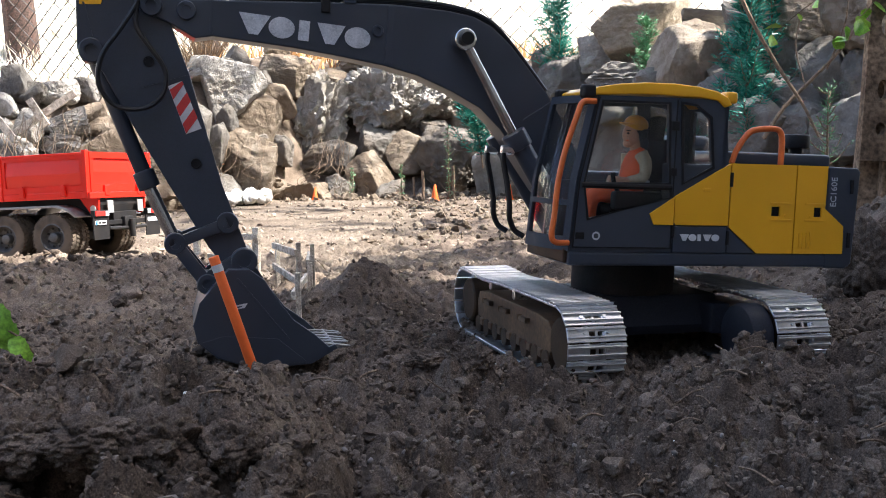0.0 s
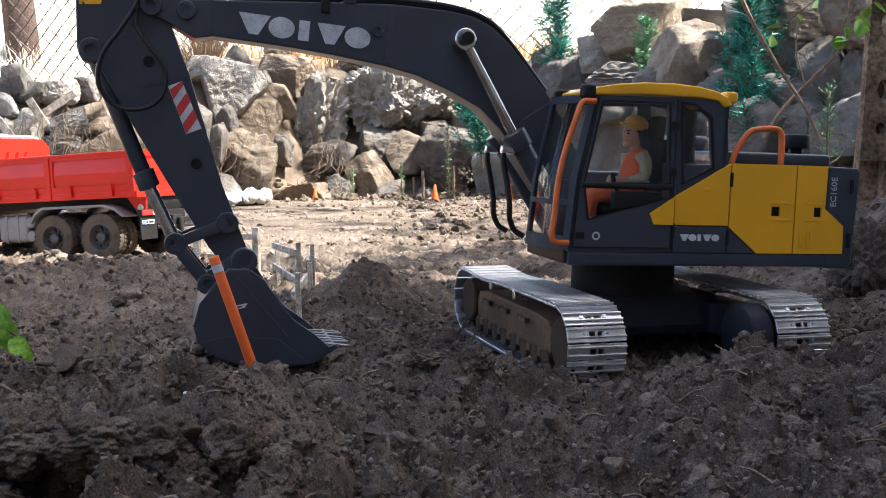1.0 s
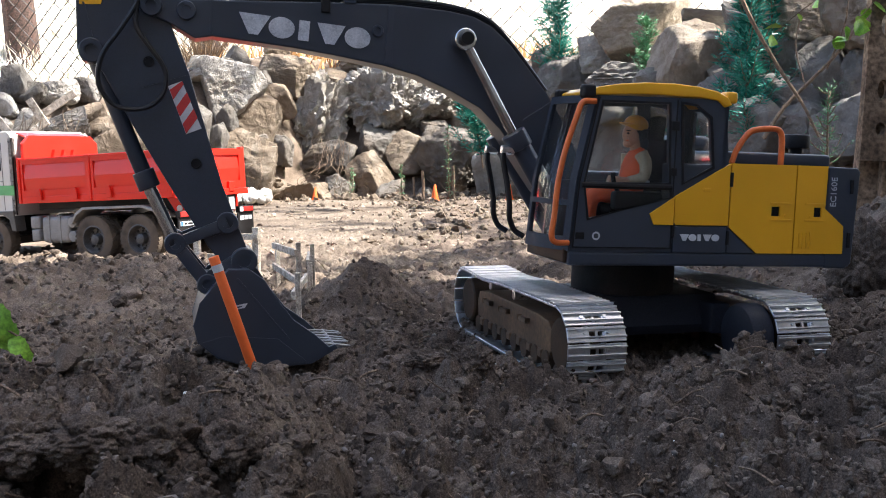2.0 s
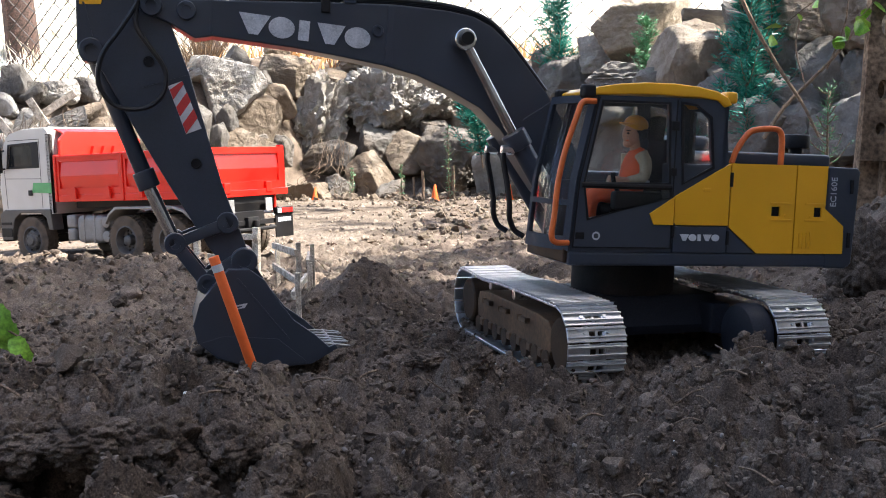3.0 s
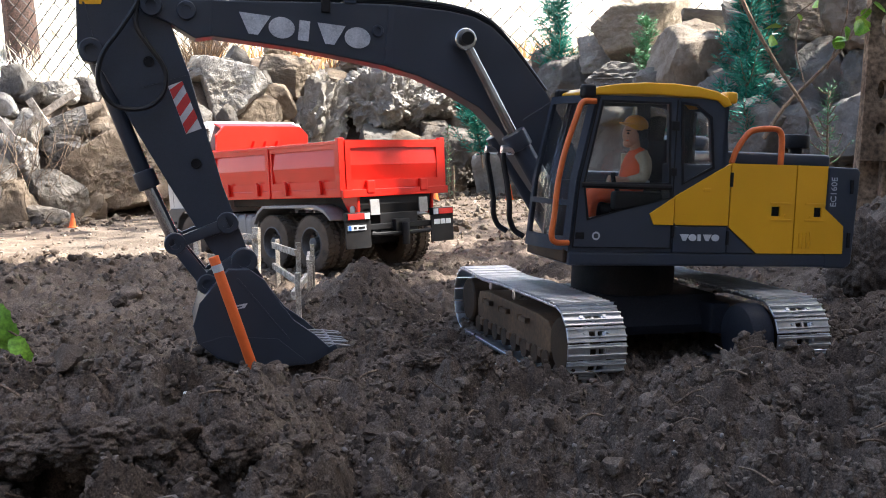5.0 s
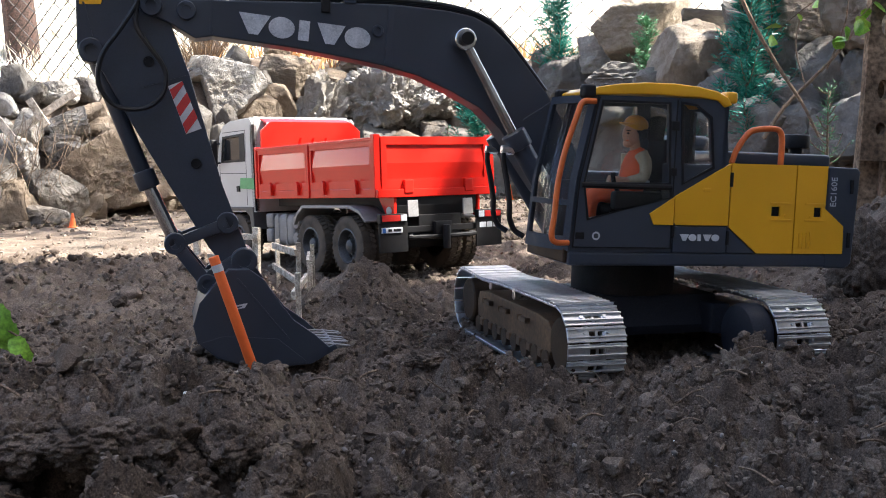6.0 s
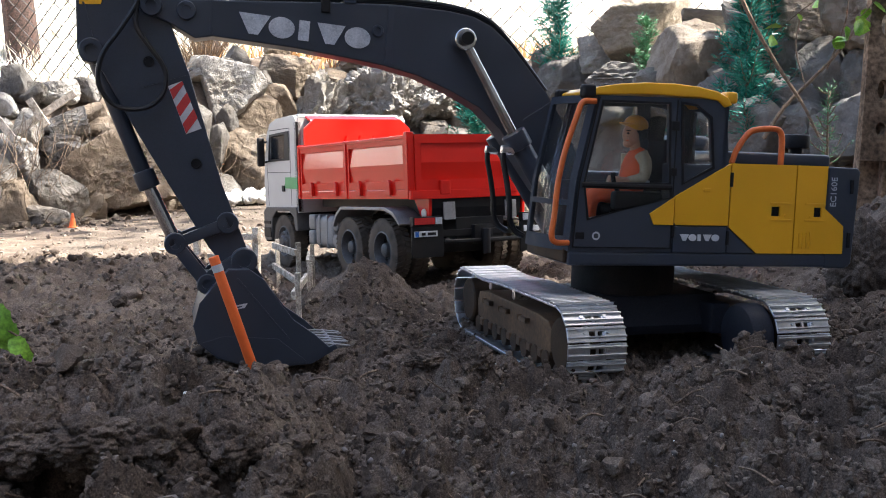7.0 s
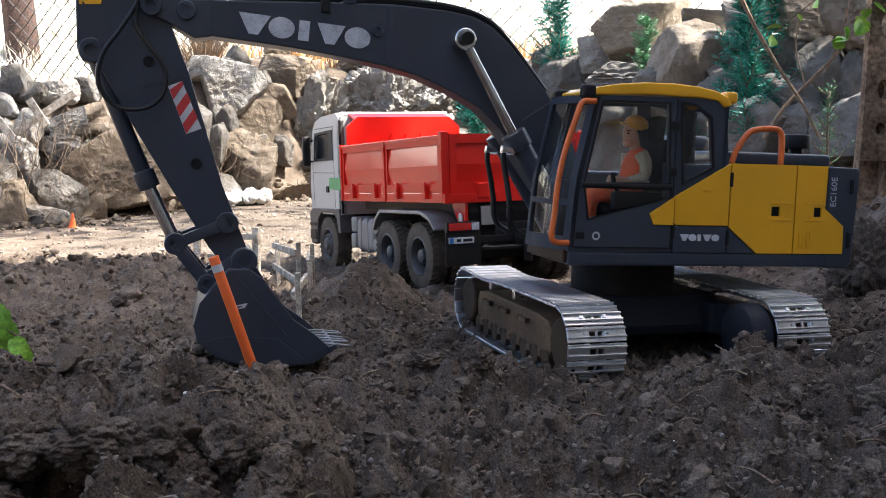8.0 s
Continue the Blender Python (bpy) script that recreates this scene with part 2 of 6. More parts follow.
# grass tones raised towards white to stand in for overexposed sun
M_dry = mat("dry_grass", (0.66, 0.54, 0.36), 0.9, var=0.3, scale=5, bump=0.3, fine=60, second=(0.86, 0.82, 0.72))
M_rust = mat("dead_bracken", (0.36, 0.17, 0.06), 0.9, var=0.4, scale=20, bump=0.3, second=(0.52, 0.30, 0.13))
M_twig = mat("twig", (0.17, 0.12, 0.08), 0.9, var=0.4, scale=150, bump=0.4)
M_bark = mat("bark", (0.05, 0.027, 0.020), 0.95, var=0.5, scale=18, bump=1.0, fine=120)
M_grey = mat("anthracite_paint", (0.036, 0.045, 0.062), 0.34, var=0.12, scale=25, bump=0.02, fine=1500, dust=0.12, dust_colour=(0.15, 0.13, 0.11), spec=0.5)
M_grey_low = mat("dusty_anthracite_paint", (0.030, 0.018, 0.010), 0.7, var=0.3, scale=45, bump=0.15, dust=0.6, dust_colour=(0.085, 0.048, 0.025), spec=0.25)
M_black = mat("black_plastic", (0.010, 0.010, 0.011), 0.5, var=0.2, scale=60, bump=0.05, dust=0.04, spec=0.25)
M_rubber = mat("black_rubber_hose", (0.010, 0.010, 0.011), 0.42, var=0.2, scale=90, bump=0.05)
M_yellow = mat("yellow_paint", (0.90, 0.435, 0.012), 0.36, var=0.06, scale=20, bump=0.02, fine=1400, dust=0.05, coat=0.25)
M_orange = mat("orange_rail", (0.72, 0.15, 0.03), 0.45, var=0.1, scale=60, bump=0.03)
M_steel = mat("bare_track_steel", (0.78, 0.80, 0.84), 0.33, metal=1.0, var=0.2, scale=70, bump=0.08, dust=0.12, dust_colour=(0.25, 0.21, 0.17))
M_rod = mat("polished_rod", (0.72, 0.71, 0.70), 0.22, metal=1.0, var=0.15, scale=50, bump=0.03)
M_bolt = mat("bolt_steel", (0.6, 0.6, 0.6), 0.3, metal=1.0, var=0.2, scale=200, bump=0.05)
M_glass = glass("clear_glass")
M_screen = glass("thin_windscreen")
M_screen.node_tree.nodes["Principled BSDF"].inputs["IOR"].default_value = 1.12
M_tooth = mat("worn_tooth_steel", (0.20, 0.195, 0.19), 0.5, metal=0.5, var=0.3, scale=90, bump=0.2, dust=0.35, dust_colour=(0.13, 0.10, 0.075))
M_frame = mat("matt_black_frame", (0.016, 0.017, 0.019), 0.8, var=0.2, scale=60, bump=0.05, dust=0.08, spec=0.1)
M_pillar = mat("matt_grey_pillar", (0.040, 0.047, 0.060), 0.7, var=0.12, scale=30, bump=0.03, dust=0.15, dust_colour=(0.15, 0.13, 0.11), spec=0.2)
# dusty blue-grey darkened to carry the shade beneath the machine
M_under_shade = mat("dusty_shaded_steel", (0.018, 0.021, 0.030), 0.6, var=0.2, scale=30, bump=0.06, dust=0.2, dust_colour=(0.06, 0.045, 0.033), spec=0.2)
M_shade_pane = mat("shade_dark_window", (0.02, 0.022, 0.024), 0.08, var=0.2, scale=30, bump=0.0)
M_decal = mat("white_decal", (0.66, 0.68, 0.70), 0.5, var=0.12, scale=60, bump=0.03, dust=0.3, dust_colour=(0.2, 0.2, 0.2))
M_worn_decal = mat("worn_decal", (0.55, 0.57, 0.60), 0.5, var=0.2, scale=90, bump=0.03, dust=0.4, dust_colour=(0.20, 0.21, 0.23))
M_red_decal = mat("red_decal", (0.60, 0.05, 0.045), 0.45, var=0.1, scale=60, bump=0.03)
M_red = mat("red_paint", (0.72, 0.021, 0.012), 0.2, var=0.07, scale=14, bump=0.02, fine=1200, coat=0.2, spec=0.35)
M_white = mat("white_cab_paint", (0.58, 0.565, 0.53), 0.4, var=0.06, scale=25, bump=0.03, dust=0.15, dust_colour=(0.5, 0.45, 0.36), coat=0.2)
M_green = mat("green_decal", (0.11, 0.38, 0.14), 0.45, var=0.2, scale=60, bump=0.02)
M_tyre = mat("dusty_tyre", (0.035, 0.032, 0.030), 0.9, var=0.3, scale=80, bump=0.3, dust=0.75, dust_colour=(0.16, 0.122, 0.09), spec=0.2)
M_rim = mat("dusty_grey_rim", (0.085, 0.085, 0.088), 0.55, metal=0.2, var=0.3, scale=80, bump=0.1, dust=0.4, dust_colour=(0.10, 0.078, 0.058))
M_seat = mat("black_seat_cloth", (0.010, 0.010, 0.011), 0.95, var=0.2, scale=200, bump=0.1, spec=0.05)
M_tank = mat("dull_grey_tank", (0.24, 0.235, 0.23), 0.5, var=0.2, scale=60, bump=0.05, dust=0.3, dust_colour=(0.2, 0.16, 0.12))
M_dusty = mat("soil_caked_paint", (0.055, 0.032, 0.017), 0.7, var=0.2, scale=16, bump=0.06, fine=300, second=(0.15, 0.082, 0.040), dust=0.35, dust_colour=(0.022, 0.023, 0.027), spec=0.3)
M_arch = mat("grey_arch_plastic", (0.27, 0.265, 0.26), 0.35, var=0.2, scale=60, bump=0.08, dust=0.35, dust_colour=(0.2, 0.16, 0.12))
M_step = mat("dark_grey_cab_plastic", (0.075, 0.073, 0.07), 0.5, var=0.2, scale=60, bump=0.08, dust=0.3, dust_colour=(0.16, 0.12, 0.09))
M_lamp_red = mat("red_lamp_lens", (0.55, 0.03, 0.025), 0.2, var=0.1, scale=80, bump=0.02)
M_lamp_clear = mat("clear_lamp_lens", (0.55, 0.57, 0.6), 0.15, var=0.2, scale=120, bump=0.1)
M_wood = mat("weathered_wood", (0.40, 0.33, 0.25), 0.85, var=0.35, scale=90, bump=0.4, fine=600, second=(0.55, 0.49, 0.41), random_tint=0.15, spec=0.2)
M_oldwood = mat("old_brown_timber", (0.11, 0.072, 0.045), 0.9, var=0.4, scale=22, bump=0.7, fine=160, second=(0.19, 0.135, 0.09), spec=0.2)
M_cone = mat("orange_cone_plastic", (0.90, 0.16, 0.03), 0.5, var=0.08, scale=60, bump=0.03)
M_leaf = mat("fresh_leaf", (0.13, 0.33, 0.03), 0.4, var=0.3, scale=60, bump=0.1, second=(0.24, 0.46, 0.05))
M_tinsel = mat("green_tinsel_needles", (0.008, 0.075, 0.060), 0.26, var=0.5, scale=40, bump=0.1, second=(0.035, 0.27, 0.20))
M_tinsel_pale = mat("pale_green_needles", (0.07, 0.22, 0.09), 0.45, var=0.4, scale=50, bump=0.1, second=(0.12, 0.30, 0.14))
M_wire = mat("fence_wire", (0.025, 0.022, 0.02), 0.8, metal=0.0, var=0.3, scale=40, bump=0.1)
M_vest = mat("orange_vest", (0.78, 0.12, 0.03), 0.7, var=0.1, scale=120, bump=0.1)
M_shirt = mat("tan_shirt", (0.50, 0.40, 0.26), 0.8, var=0.12, scale=120, bump=0.1)
M_skin = mat("doll_face_plastic", (0.55, 0.30, 0.19), 0.5, var=0.05, scale=120, bump=0.02)
M_hat = mat("helmet_plastic", (0.72, 0.34, 0.03), 0.4, var=0.06, scale=120, bump=0.02)
M_hair = mat("doll_hair", (0.015, 0.012, 0.01), 0.6, var=0.2, scale=200, bump=0.1)
M_shade_wall = mat("shade_wall", (0.30, 0.27, 0.23), 0.9, var=0.15, scale=5, bump=0.3)


# ---- ground ----
GRID = np.random.RandomState(7).rand(257, 257)


def vnoise(x, y):
    xi, yi = np.floor(x).astype(int), np.floor(y).astype(int)
    fx, fy = x - xi, y - yi
    fx, fy = fx * fx * (3 - 2 * fx), fy * fy * (3 - 2 * fy)
    a, b = xi % 256, yi % 256
    return ((GRID[a, b] * (1 - fx) + GRID[a + 1, b] * fx) * (1 - fy) + (GRID[a, b + 1] * (1 - fx) + GRID[a + 1, b + 1] * fx) * fy) * 2 - 1


def fbm(x, y, octaves=4):
    s, amp = 0, 1.0
    for i in range(octaves):
        s = s + amp * vnoise(x + 17.3 * i, y + 31.7 * i)
        x, y, amp = x * 2.07, y * 2.07, amp * 0.5
    return s


def lumps(x, y, cell, seed):
    """Dome-shaped clods on a jittered grid, 0 to 1."""
    rs = np.random.RandomState(seed)
    jx, jy, hh = rs.rand(256, 256), rs.rand(256, 256), rs.rand(256, 256)
    u, v = x / cell, y / cell
    iu, iv = np.floor(u).astype(int), np.floor(v).astype(int)
    best = np.zeros_like(u)
    for a in (-1, 0, 1):
        for b_ in (-1, 0, 1):
            k, l = (iu + a) % 256, (iv + b_) % 256
            size = 0.25 + 0.6 * hh[k, l] ** 2
            d = np.hypot(u - iu - a - jx[k, l], v - iv - b_ - jy[k, l]) / size
            best = np.maximum(best, np.sqrt(np.clip(1 - d * d, 0, 1)) * size)
    return best


def bump2(x, y, cx, cy, rx, ry, h):
    return h * np.exp(-(((x - cx) / rx) ** 2 + ((y - cy) / ry) ** 2))


def step(a, b, v):
    t = np.clip((v - a) / (b - a), 0, 1)
    return t * t * (3 - 2 * t)


def wall_foot(x):
    """Where the rock wall meets the yard."""
    return np.interp(x, [-130, -97, -80, -45, 16, 50, 75, 110], [200, 246, 290, 345, 345, 280, 215, 180])


def wall_height(x):
    return np.interp(x, [-130, -97, -60, 0, 50, 80], [36, 40, 54, 54, 48, 46])


def height(x, y):
    """The yard, its heaps, and the bank behind the rocks, in centimetres."""
    near = 1 - step(150, 260, y)
    z = 0.25 * fbm(x / 22, y / 22, 3)
    # spoil heap in the foreground: a ridge with a steep crumbling flank, a hollow scooped out of its front
    edge = -4.9 - 0.10 * (58 - y) + 0.7 * fbm(x / 3.5, y / 3.5, 2)
    crest = 4.3 + 0.7 * np.cos((x + 15) / 4.6) - 1.2 * step(-13, -8, x)
    heap = crest * (1 - step(-5.5, 0, x - edge)) * step(41, 53, y + 0.8 * fbm(x / 3, y / 3, 2)) * (1 - step(57.5, 65.5, y))
    hollow = bump2(x, y, -17.5, 49.8, 4.4, 2.4, 7.0) + bump2(x, y, -10.3, 47.6, 1.6, 0.9, 3.4) + bump2(x, y, -13.5, 53.2, 1.6, 0.7, 1.2) + bump2(x, y, -12.0, 60, 3.6, 5, 1.3)
    gully = bump2(x + 0.4 * fbm(x / 2, y / 2, 2), y, -4.6, 46, 0.6, 6, 4.0)
    z = z + heap - hollow - gully + bump2(x, y, -4, 60, 4, 6, 0.9) - bump2(x, y, -2.5, 67, 4, 3, 1.3)
    # loosened soil round the machine
    z = z + bump2(x, y, -8, 104, 5.6, 8, 5.0) + bump2(x, y, 3, 120, 6, 8, 0.9) + bump2(x, y, 1.8, 69, 2.6, 2.6, 1.9)
    z = z + bump2(x, y, 22.5, 72, 4.2, 2.8, 1.9) + bump2(x, y, 30, 66, 5, 5, 1.0) - bump2(x, y, -8.5, 82, 4, 4, 2.2) - bump2(x, y, 6, 56, 7, 9, 0.8) - bump2(x, y, 3, 84, 4.5, 8, 1.9) - bump2(x, y, 19.5, 80, 7, 5.5, 1.9)
    z = z + bump2(x, y, 55, 118, 9, 16, 12) + bump2(x, y, 32, 68, 2.6, 7, 2.2) + bump2(x, y, 27, 55, 3.4, 5, 3.0) + bump2(x, y, 48, 92, 8, 10, 4)
    # berm on the left
    z = z + 3.7 * step(-17, -34, x) * step(88, 128, y) * (1 - step(131, 148, y))
    # yard rising to the wall, and the bank
    foot = wall_foot(x)
    z = z + 2.6 * step(170, 330, y) + (wall_height(x) - 2) * step(0, 62, y - foot - 4) 
    z = z + 150 * step(430, 900, y) + 60 * step(470, 620, y) * step(20, -150, x)
    # clods
    rough = near * (1.12 - 0.5 * step(74, 96, y)) * (1 - 0.35 * bump2(x, y, -8, 54, 4.5, 6, 1)) + 0.14 + 0.45 * step(0, 20, y - foot)
    path = 1 - 0.75 * step(138, 150, y) * (1 - step(-5, 10, foot - 330 + 0 * y)) * (1 - step(-2, 6, x - 6 - (y - 200) * 0.05))
    wx, wy = x + 0.35 * fbm(x / 1.1, y / 1.1, 2), y + 0.35 * fbm(x / 1.1 + 40, y / 1.1, 2)
    n = fbm(x / 6.0, y / 6.0, 3) * 0.45 + lumps(wx, wy, 5.5, 4) * 1.2 + lumps(wx, wy, 2.4, 1) * 1.3 + lumps(wx, wy, 1.15, 2) * 0.9 + lumps(wx, wy, 0.55, 3) * 0.5 + lumps(wx, wy, 0.3, 5) * 0.14 + fbm(x / 0.4, y / 0.4, 2) * 0.05
    return z + rough * path * (n - 1.3)


def hz(x, y):
    return float(height(np.array([float(x)]), np.array([float(y)]))[0])


def make_ground():
    ys = np.concatenate([[-6000, -1500, -400, -150, -60, -20, 0, 10, 20, 28], 33 * np.exp(np.linspace(0, math.log(150 / 33), 560)), 150 * np.exp(np.linspace(0.004, math.log(480 / 150), 190)), [520, 600, 800, 1200, 2500, 6000, 20000]])
    u = np.concatenate([[-400, -60, -12, -4, -2, -1.5], np.linspace(-1.1, 1.1, 660), [1.5, 2, 4, 12, 60, 400]])
    w = np.clip(ys, 20, 480) * 0.46 + 2.5
    X, Y = u[None, :] * w[:, None], np.repeat(ys[:, None], len(u), 1)
    Z = height(X, np.clip(Y, -100, 1000))
    co = np.stack([X, Y, Z], 2).reshape(-1, 3) * 0.01
    nr, nc = X.shape
    i = np.arange(nr * nc).reshape(nr, nc)
    faces = np.stack([i[:-1, :-1], i[:-1, 1:], i[1:, 1:], i[1:, :-1]], 2).reshape(-1, 4)
    me = bpy.data.meshes.new("ground")
    me.vertices.add(len(co))
    me.vertices.foreach_set("co", co.ravel())
    me.loops.add(faces.size)
    me.loops.foreach_set("vertex_index", faces.ravel().astype(np.int32))
    me.polygons.add(len(faces))
    me.polygons.foreach_set("loop_start", np.arange(0, faces.size, 4, dtype=np.int32))
    me.update(calc_edges=True)
    me.polygons.foreach_set("use_smooth", [True] * len(faces))
    me.materials.append(M_soil)
    me.materials.append(M_yard)
    me.materials.append(M_dry)
    me.materials.append(M_soil_dry_lit)
    cy = Y[:-1, :-1].ravel()
    cx = X[:-1, :-1].ravel()
    # paler soil on heap flank and berm stands in for light there
    # the pale yard tone stops short where the ground is shaded
    me.polygons.foreach_set("material_index", np.where((cy > wall_foot(cx) + 62) & (cy > 150), 2, np.where((cy > 137 + 9 * fbm(cx / 9, cy / 9, 3)) & (cy < wall_foot(cx) - 6 + 9 * fbm(cx / 9, cy / 9, 3)) & (cx < 2 - 0.05 * (cy - 150) + 10 * fbm(cx / 14, cy / 14, 3)) & (cx > -76 + 8 * fbm(cx / 11, cy / 11, 3)), 1, np.where(((cx + 8 + 0.1 * (cy - 55)) / 3.6 + 0.5 * fbm(cx / 2.2, cy / 2.2, 4)) ** 2 + ((cy - 53) / 7 + 0.4 * fbm(cx / 2.5 + 9, cy / 2.5, 4)) ** 2 < 1, 3, np.where((cy > 72 + 7 * fbm(cx / 6, cy / 6, 4)) & (cx < -12.5 + 4 * fbm(cx / 5, cy / 5, 4)), 3, 0)))).astype(np.int32))
    return tagged(new("ground", me), "loose dark brown soil with clods, dry yard paled for the sun, grassy bank", "ground", kind="structure")


make_ground()


def scatter(name, label, category, material, count, seed, pick, sizes, subdiv=1, sink=0.3, flat=0.7):
    """Many small lumps on the ground in one mesh."""
    rs = np.random.RandomState(seed)
    shapes = []
    for k in range(10):
        b = bmesh.new()
        bmesh.ops.create_icosphere(b, subdivisions=subdiv, radius=1)
        v = np.array([q.co[:] for q in b.verts])
        f = np.array([[q.index for q in p.verts] for p in b.faces])
        b.free()
        planes = rs.randn(12, 3)
        planes /= np.linalg.norm(planes, axis=1)[:, None]
        dist = 0.42 + 0.4 * rs.rand(12)
        cosv = v @ planes.T
        lim = np.where(cosv > 0.05, dist / np.maximum(cosv, 0.05), 9).min(1)
        shapes.append((v * np.minimum(lim, 1.0)[:, None] * (1 + (0.06 if subdiv == 1 else 0.1) * rs.randn(len(v), 1)), f))
    P = pick(rs, count)
    Zg = height(P[:, 0], P[:, 1])
    size = sizes(rs, P[:, 1])
    kind_of = rs.randint(10, size=count)
    ax = rs.randn(count, 3)
    ax /= np.linalg.norm(ax, axis=1)[:, None]
    an = rs.rand(count) * 6.28
    squash = np.stack([np.ones(count), 0.65 + 0.5 * rs.rand(count), np.full(count, flat)], 1)
    V, F, base = [], [], 0
    for k in range(10):
        sel = np.where(kind_of == k)[0]
        v, f = shapes[k]
        q = v[None] * (size[sel, None] * squash[sel])[:, None, :]
        a_, c_, s_ = ax[sel][:, None, :], np.cos(an[sel])[:, None, None], np.sin(an[sel])[:, None, None]
        q = q * c_ + np.cross(np.broadcast_to(a_, q.shape), q) * s_ + a_ * (q * a_).sum(2, keepdims=True) * (1 - c_)
        q = q + np.stack([P[sel, 0], P[sel, 1], Zg[sel] + size[sel] * (0.5 - sink)], 1)[:, None, :]
        V.append(q.reshape(-1, 3))
        F.append((f[None] + base + len(v) * np.arange(len(sel))[:, None, None]).reshape(-1, 3))
        base += len(v) * len(sel)
    V, F = np.concatenate(V) * 0.01, np.concatenate(F)
    me = bpy.data.meshes.new(name)
    me.from_pydata(V.tolist(), [], F.tolist())
    me.materials.append(material)
    if material in (M_pebble, M_white_stone):
        me.polygons.foreach_set("use_smooth", [True] * len(me.polygons))
    return tagged(new(name, me), label, category, kind="stuff")


def cone_of_view(y0, y1, power=1.0, left=-1.15, right=1.15):
    def pick(rs, n):
        y = y0 * (y1 / y0) ** (rs.rand(n) ** power)
        return np.stack([(left + (right - left) * rs.rand(n)) * (0.43 * y + 1), y], 1)
    return pick


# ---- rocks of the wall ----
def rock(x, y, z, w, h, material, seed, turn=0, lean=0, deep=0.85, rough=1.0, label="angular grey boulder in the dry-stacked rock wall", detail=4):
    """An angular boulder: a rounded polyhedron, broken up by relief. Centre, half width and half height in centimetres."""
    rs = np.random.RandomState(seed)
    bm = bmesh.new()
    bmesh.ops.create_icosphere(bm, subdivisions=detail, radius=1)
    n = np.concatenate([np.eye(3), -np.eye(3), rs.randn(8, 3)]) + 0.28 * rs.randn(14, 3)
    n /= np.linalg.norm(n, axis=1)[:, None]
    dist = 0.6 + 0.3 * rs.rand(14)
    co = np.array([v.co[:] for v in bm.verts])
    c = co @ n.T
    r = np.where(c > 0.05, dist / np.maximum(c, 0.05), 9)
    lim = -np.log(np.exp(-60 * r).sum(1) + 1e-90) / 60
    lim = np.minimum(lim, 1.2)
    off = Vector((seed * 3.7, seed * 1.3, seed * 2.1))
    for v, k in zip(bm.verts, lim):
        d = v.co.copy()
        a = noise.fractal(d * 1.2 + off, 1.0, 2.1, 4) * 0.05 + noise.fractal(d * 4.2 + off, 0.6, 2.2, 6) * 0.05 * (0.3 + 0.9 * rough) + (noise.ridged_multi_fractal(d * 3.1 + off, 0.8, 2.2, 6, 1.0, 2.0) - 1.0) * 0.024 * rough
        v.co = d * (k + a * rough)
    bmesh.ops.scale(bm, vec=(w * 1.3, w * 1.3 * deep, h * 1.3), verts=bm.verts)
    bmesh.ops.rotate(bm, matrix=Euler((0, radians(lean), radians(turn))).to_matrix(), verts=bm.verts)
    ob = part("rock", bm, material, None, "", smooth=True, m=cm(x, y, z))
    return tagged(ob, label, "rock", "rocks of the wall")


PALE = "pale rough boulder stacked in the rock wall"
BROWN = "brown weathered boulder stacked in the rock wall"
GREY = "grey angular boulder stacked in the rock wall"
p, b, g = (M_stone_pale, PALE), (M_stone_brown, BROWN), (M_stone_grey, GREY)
t, h = (M_stone_brown_lit, "brown weathered boulder in the rock wall, paled as if lit"), (M_stone_grey_lit, "grey boulder in the rock wall, paled as if lit")
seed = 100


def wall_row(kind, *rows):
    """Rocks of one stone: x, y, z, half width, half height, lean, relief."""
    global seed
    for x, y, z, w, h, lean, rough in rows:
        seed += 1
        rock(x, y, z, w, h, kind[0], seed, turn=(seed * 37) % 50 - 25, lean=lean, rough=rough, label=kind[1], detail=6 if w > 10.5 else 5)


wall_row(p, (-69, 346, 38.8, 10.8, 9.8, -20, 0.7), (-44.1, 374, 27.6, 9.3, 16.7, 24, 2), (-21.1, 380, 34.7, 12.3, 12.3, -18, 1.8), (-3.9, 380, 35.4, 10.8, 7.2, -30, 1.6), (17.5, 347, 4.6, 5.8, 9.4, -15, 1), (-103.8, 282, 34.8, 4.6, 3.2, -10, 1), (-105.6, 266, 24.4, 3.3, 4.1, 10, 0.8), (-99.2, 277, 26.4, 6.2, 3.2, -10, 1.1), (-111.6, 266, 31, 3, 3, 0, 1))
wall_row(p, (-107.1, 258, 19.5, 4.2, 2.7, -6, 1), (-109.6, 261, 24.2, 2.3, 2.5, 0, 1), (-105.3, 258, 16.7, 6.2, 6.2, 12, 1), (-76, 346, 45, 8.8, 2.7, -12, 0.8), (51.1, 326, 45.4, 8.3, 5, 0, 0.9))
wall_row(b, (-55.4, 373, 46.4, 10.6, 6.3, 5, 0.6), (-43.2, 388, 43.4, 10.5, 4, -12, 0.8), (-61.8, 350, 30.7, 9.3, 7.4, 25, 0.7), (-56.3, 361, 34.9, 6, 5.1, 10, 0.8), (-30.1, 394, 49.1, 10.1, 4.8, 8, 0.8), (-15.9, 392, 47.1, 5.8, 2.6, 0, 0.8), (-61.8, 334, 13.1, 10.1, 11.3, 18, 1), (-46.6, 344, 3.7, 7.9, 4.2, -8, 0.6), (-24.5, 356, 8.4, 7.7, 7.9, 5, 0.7))
